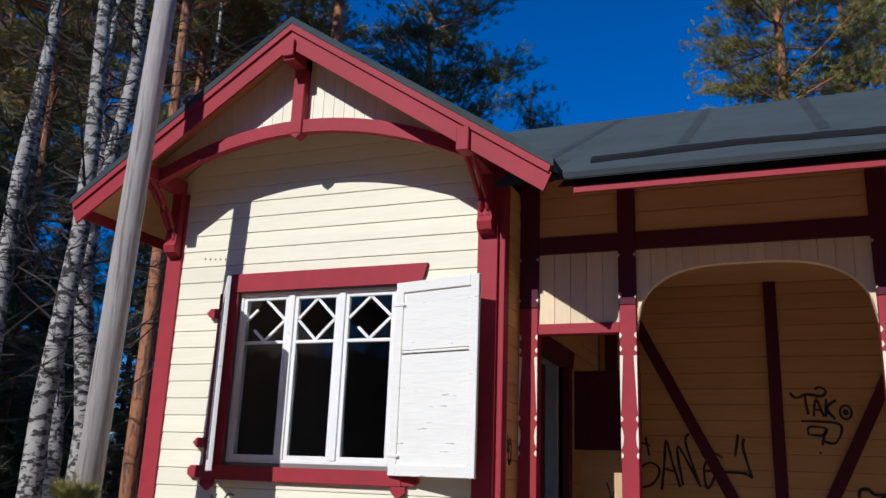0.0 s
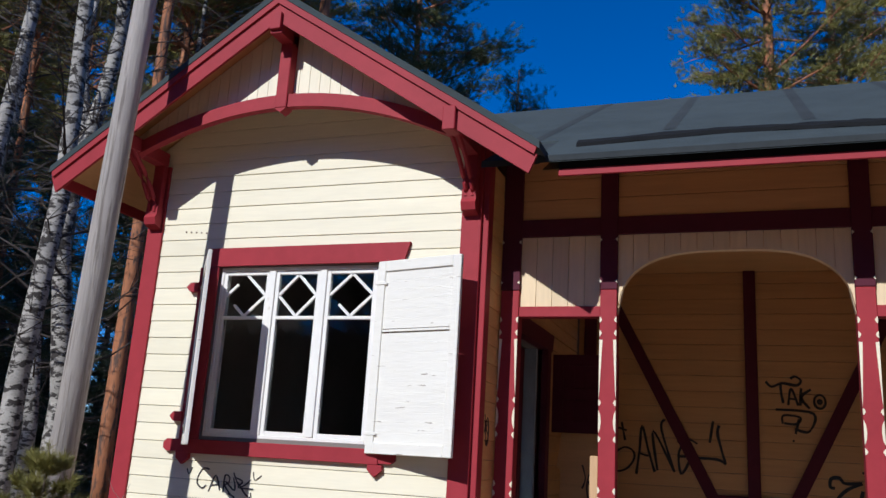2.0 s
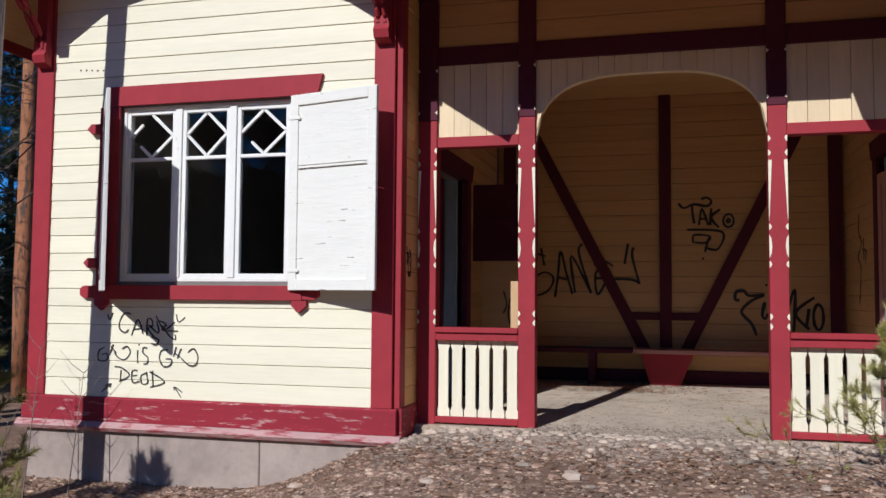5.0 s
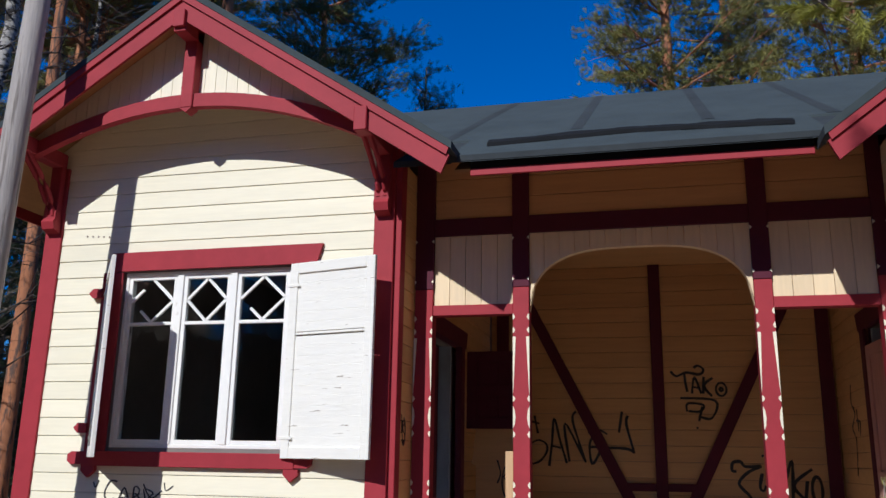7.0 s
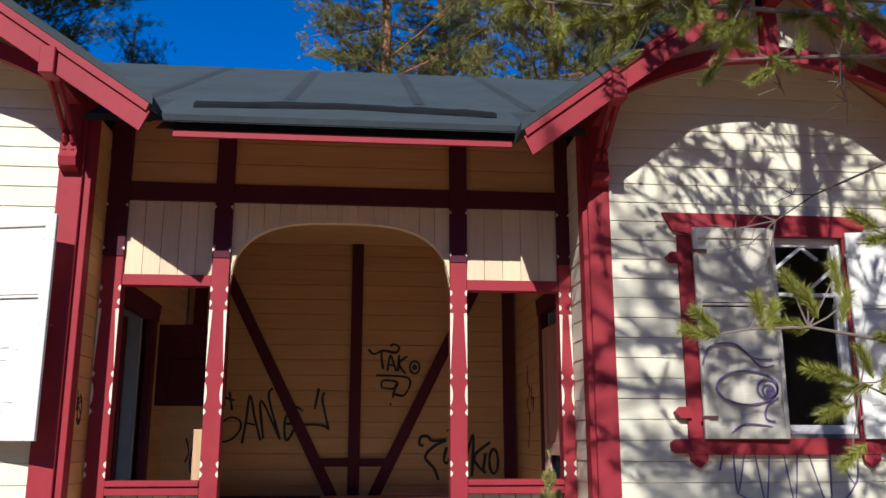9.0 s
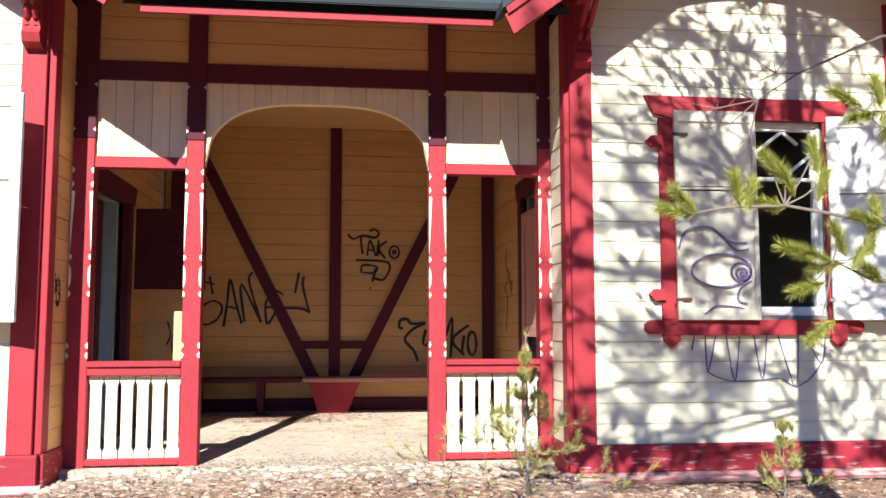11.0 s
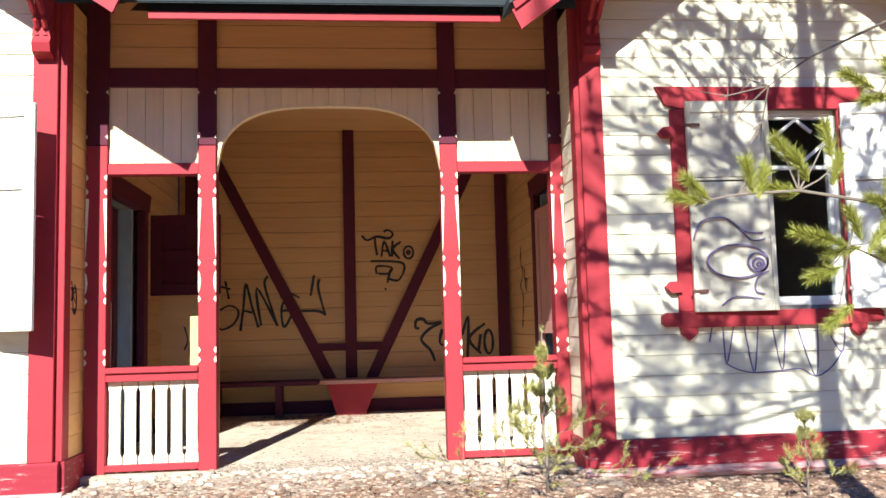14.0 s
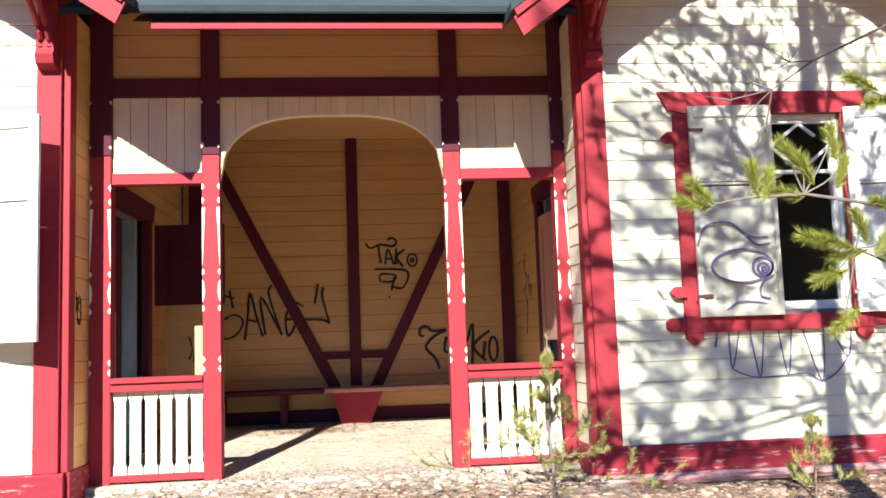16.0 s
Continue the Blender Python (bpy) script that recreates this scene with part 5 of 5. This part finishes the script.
# violet scrawl on the shutter and the wall
SY = FRONT - 0.06 - 0.034 - 0.003
BROW = [[(0.13, 5.32), (0.55, 6.42), (1.38, 6.85), (2.65, 6.82), (3.63, 6.02), (4.5, 5.21), (5.48, 5.3)], [(2.76, 6.75), (4.08, 5.83), (5.35, 5.75)], [(5.6, 2.96), (4.75, 2.43), (4.57, 1.55), (5.24, 1.3)], [(1.97, 0.53), (3.05, 1.15), (4.64, 0.99), (5.65, 0.63)]]
scrawl("graffiti", "violet sprayed oval and curls on the shutter", BROW + [ring(3.35, 3.71, 2.26, 1.2, 22), ring(4.84, 3.6, 0.74, 0.68), ring(4.9, 3.5, 0.42, 0.4), ring(4.95, 3.45, 0.15, 0.15)], 0.1, (2.60, 1.04), SY - 0.012, 0.016, VIOLET)
teeth = [[(-0.49, 0.16), (-0.75, -0.98)], [(0.31, 0.13), (0.45, -2.56), (1.12, 0.1)], [(1.93, 0.08), (2.49, -3.25), (2.97, 0.04)], [(4.04, 0.29), (4.63, -3.16), (5.09, 0.26)], [(5.9, 0.23), (7.18, -3.7), (7.55, 0.18)], [(7.83, 0.73), (9.25, -2), (9.66, -0.01)], [(0.36, -2.51), (1.24, -2.98), (2.49, -3.25), (4.7, -3.16), (6.1, -3.1), (7.11, -3.65), (8.21, -3.19), (9.25, -2), (9.58, -0.9)]]
scrawl("graffiti", "violet sprayed zigzag and long curve under the window", teeth, 0.1, (2.80, 0.93), WY, 0.011, VIOLET)

# ---- loose things on the ground ----
rng = random.Random(12)


def lump(verts, faces, p, r, flat, rng):
    """A rough stone of fourteen corners."""
    i = len(verts)
    turn = rng.uniform(0, 6.3)
    c_, s_ = math.cos(turn), math.sin(turn)
    ringv = []
    for lev, rad in ((-0.5, 0.75), (0.15, 1.0), (0.55, 0.62)):
        for k in range(6):
            a = k * math.pi / 3 + lev
            q = rad * rng.uniform(0.8, 1.15)
            x, y = r * q * math.cos(a) * 1.25, r * q * math.sin(a) * 0.85
            ringv.append((p[0] + x * c_ - y * s_, p[1] + x * s_ + y * c_, p[2] + r * flat * lev))
    verts.extend(ringv)
    for l in (0, 6):
        for k in range(6):
            faces.append((i + l + k, i + l + (k + 1) % 6, i + l + 6 + (k + 1) % 6, i + l + 6 + k))
    faces.append(tuple(i + 12 + k for k in range(6)))


verts, faces = [], []
for _ in range(78000):
    x, y = rng.uniform(-6, 4.5), rng.uniform(-4.6, -0.3)
    if y > -0.46 and abs(x) > 1.8:
        continue
    dens = 0.38 + 0.85 * max(0, noise.noise((x * 0.9, y * 1.3, 4)) + 0.5)
    if rng.random() > dens:
        continue
    lump(verts, faces, (x, y, ground_z(x, y) - 0.002), min(0.045, rng.lognormvariate(-4.5, 0.48)), 0.75, rng)
tagged(new("gravel", from_data("gravel", verts, faces, PEBBLE_MIX)), "scattered grey and reddish gravel stones", "gravel", kind="stuff")
verts, faces = [], []
for _ in range(26000):
    x, y = rng.uniform(-6, 5), rng.uniform(-5, -0.45)
    if rng.random() > 0.06 + 0.8 * max(0, noise.noise((x * 0.6, y * 1.1, 14)) + 0.15) + (0.5 if (-1.25 < y < -0.75 and -1.6 < x < 1.2) or x < -3.2 else 0):
        continue
    i, z, a = len(verts), ground_z(x, y) + 0.006, rng.uniform(0, 6.3)
    l, w = rng.uniform(0.012, 0.035), rng.uniform(0.004, 0.014)
    c_, s_ = math.cos(a), math.sin(a)
    verts.extend([(x + l * c_, y + l * s_, z + rng.uniform(0, 0.012)), (x - w * s_, y + w * c_, z + 0.004), (x - l * c_, y - l * s_, z + rng.uniform(0, 0.012)), (x + w * s_, y - w * c_, z)])
    faces.append((i, i + 1, i + 2, i + 3))
for _ in range(900):
    x, y = rng.gauss(-0.35, 0.4), rng.uniform(2.35, 3.35)
    if not -1.6 < x < 1.2:
        continue
    i, a = len(verts), rng.uniform(0, 6.3)
    l, w = rng.uniform(0.015, 0.035), rng.uniform(0.006, 0.016)
    c_, s_ = math.cos(a), math.sin(a)
    verts.extend([(x + l * c_, y + l * s_, 0.058), (x - w * s_, y + w * c_, 0.056), (x - l * c_, y - l * s_, 0.060), (x + w * s_, y - w * c_, 0.056)])
    faces.append((i, i + 1, i + 2, i + 3))
for _ in range(700):
    x, y = rng.uniform(-0.85, 1.7), rng.uniform(0.05, 3.2)
    i, a, z = len(verts), rng.uniform(0, 6.3), max(0.0, (y - 0.2) / (BACK - 0.2) * 0.06)
    l, w = rng.uniform(0.006, 0.022), rng.uniform(0.002, 0.008)
    c_, s_ = math.cos(a), math.sin(a)
    verts.extend([(x + l * c_, y + l * s_, z + 0.006), (x - w * s_, y + w * c_, z + 0.003), (x - l * c_, y - l * s_, z + 0.006), (x + w * s_, y - w * c_, z + 0.002)])
    faces.append((i, i + 1, i + 2, i + 3))
tagged(new("leaf_litter", from_data("leaf_litter", verts, faces, LITTER)), "dry brown leaves and needles on the ground", "leaf litter", kind="stuff")

# cobbles along the porch edge
apron = thing("cobble_edging", "row of rounded grey cobbles set along the porch edge", "edging", kind="structure")
shapes = []
for k in range(6):
    verts, faces = [], []
    lump(verts, faces, (0, 0, 0), 1.0, 1.0, rng)
    me = from_data("cobble", verts, faces, PEBBLE)
    for p in me.polygons:
        p.use_smooth = True
    shapes.append(me)
for k in range(225):
    x, y = rng.uniform(-1.78, 1.85), -0.10 - abs(rng.gauss(0, 0.26))
    ob = new("cobble", rng.choice(shapes))
    r = rng.uniform(0.016, 0.040)
    ob.matrix_basis = pose(x, y, ground_z(x, y) + 0.002, 0, 0, rng.uniform(0, 360)) @ Matrix.Scale(r, 4)
    ob.parent = apron
for k in range(72):
    x = rng.uniform(-1.74, -0.86) if k % 2 else rng.uniform(0.98, 1.74)
    y = -0.13 - abs(rng.gauss(0, 0.05))
    ob = new("cobble", rng.choice(shapes))
    ob.matrix_basis = pose(x, y, ground_z(x, y) + 0.008, rng.uniform(-25, 25), rng.uniform(-25, 25), rng.uniform(0, 360)) @ Matrix.Scale(rng.uniform(0.026, 0.050), 4)
    ob.parent = apron
# smaller pale stones trodden in between and before the cobbles
verts, faces = [], []
for _ in range(2600):
    x, y = rng.uniform(-1.80, 1.95), -0.12 - abs(rng.gauss(0, 0.36))
    lump(verts, faces, (x, y, ground_z(x, y) + 0.001), min(0.034, rng.lognormvariate(-4.1, 0.4)), 0.6, rng)
for _ in range(750):
    x, y = rng.uniform(-0.84, 0.84), -0.10 + abs(rng.gauss(0, 0.22))
    lump(verts, faces, (x, y, 0.002 if y < 0.2 else 0.004), min(0.022, rng.lognormvariate(-4.8, 0.5)), 0.6, rng)
tagged(new("pebbles", from_data("pebbles", verts, faces, PEBBLE)), "pale grey pebbles trodden in along the porch edge", "pebbles", kind="stuff")
for x, y, r in ((-0.42, -1.28, 0.085), (-0.75, -1.1, 0.05), (0.55, -1.5, 0.045), (-1.25, -1.55, 0.05), (-2.3, -1.1, 0.055), (1.0, -1.2, 0.05)):
    verts, faces = [], []
    lump(verts, faces, (x, y, ground_z(x, y)), r, 0.8, rng)
    tagged(new("stone", from_data("stone", verts, faces, PEBBLE)), "rough grey stone lying in the gravel", "stone", "loose stones")
# bare shoots before the foundation
for k, (x, y, h) in enumerate(((-4.62, -0.95, 1.15), (-4.30, -0.85, 0.95), (-4.42, -1.5, 0.7))):
    bm = bmesh.new()
    b0 = Vector((x, y, ground_z(x, y) - 0.03))
    line = [b0 + Vector((0.05 * noise.noise((k, j, 0)), 0.03 * j, h * j / 5)) for j in range(6)]
    tube(line, [0.007, 0.006, 0.005, 0.004, 0.003, 0.0015], 5, bm)
    for j in range(2, 6):
        for sgn in (-1, 1):
            q = line[j] + Vector((sgn * rng.uniform(0.08, 0.2), rng.uniform(-0.05, 0.05), rng.uniform(0.12, 0.26)))
            tube([line[j], line[j].lerp(q, 0.5) + Vector((0, 0, -0.02)), q], [0.003, 0.002, 0.001], 4, bm)
    thing("bare_shoot", "thin leafless brown shoot by the foundation", "shrub", bm, TWIG)
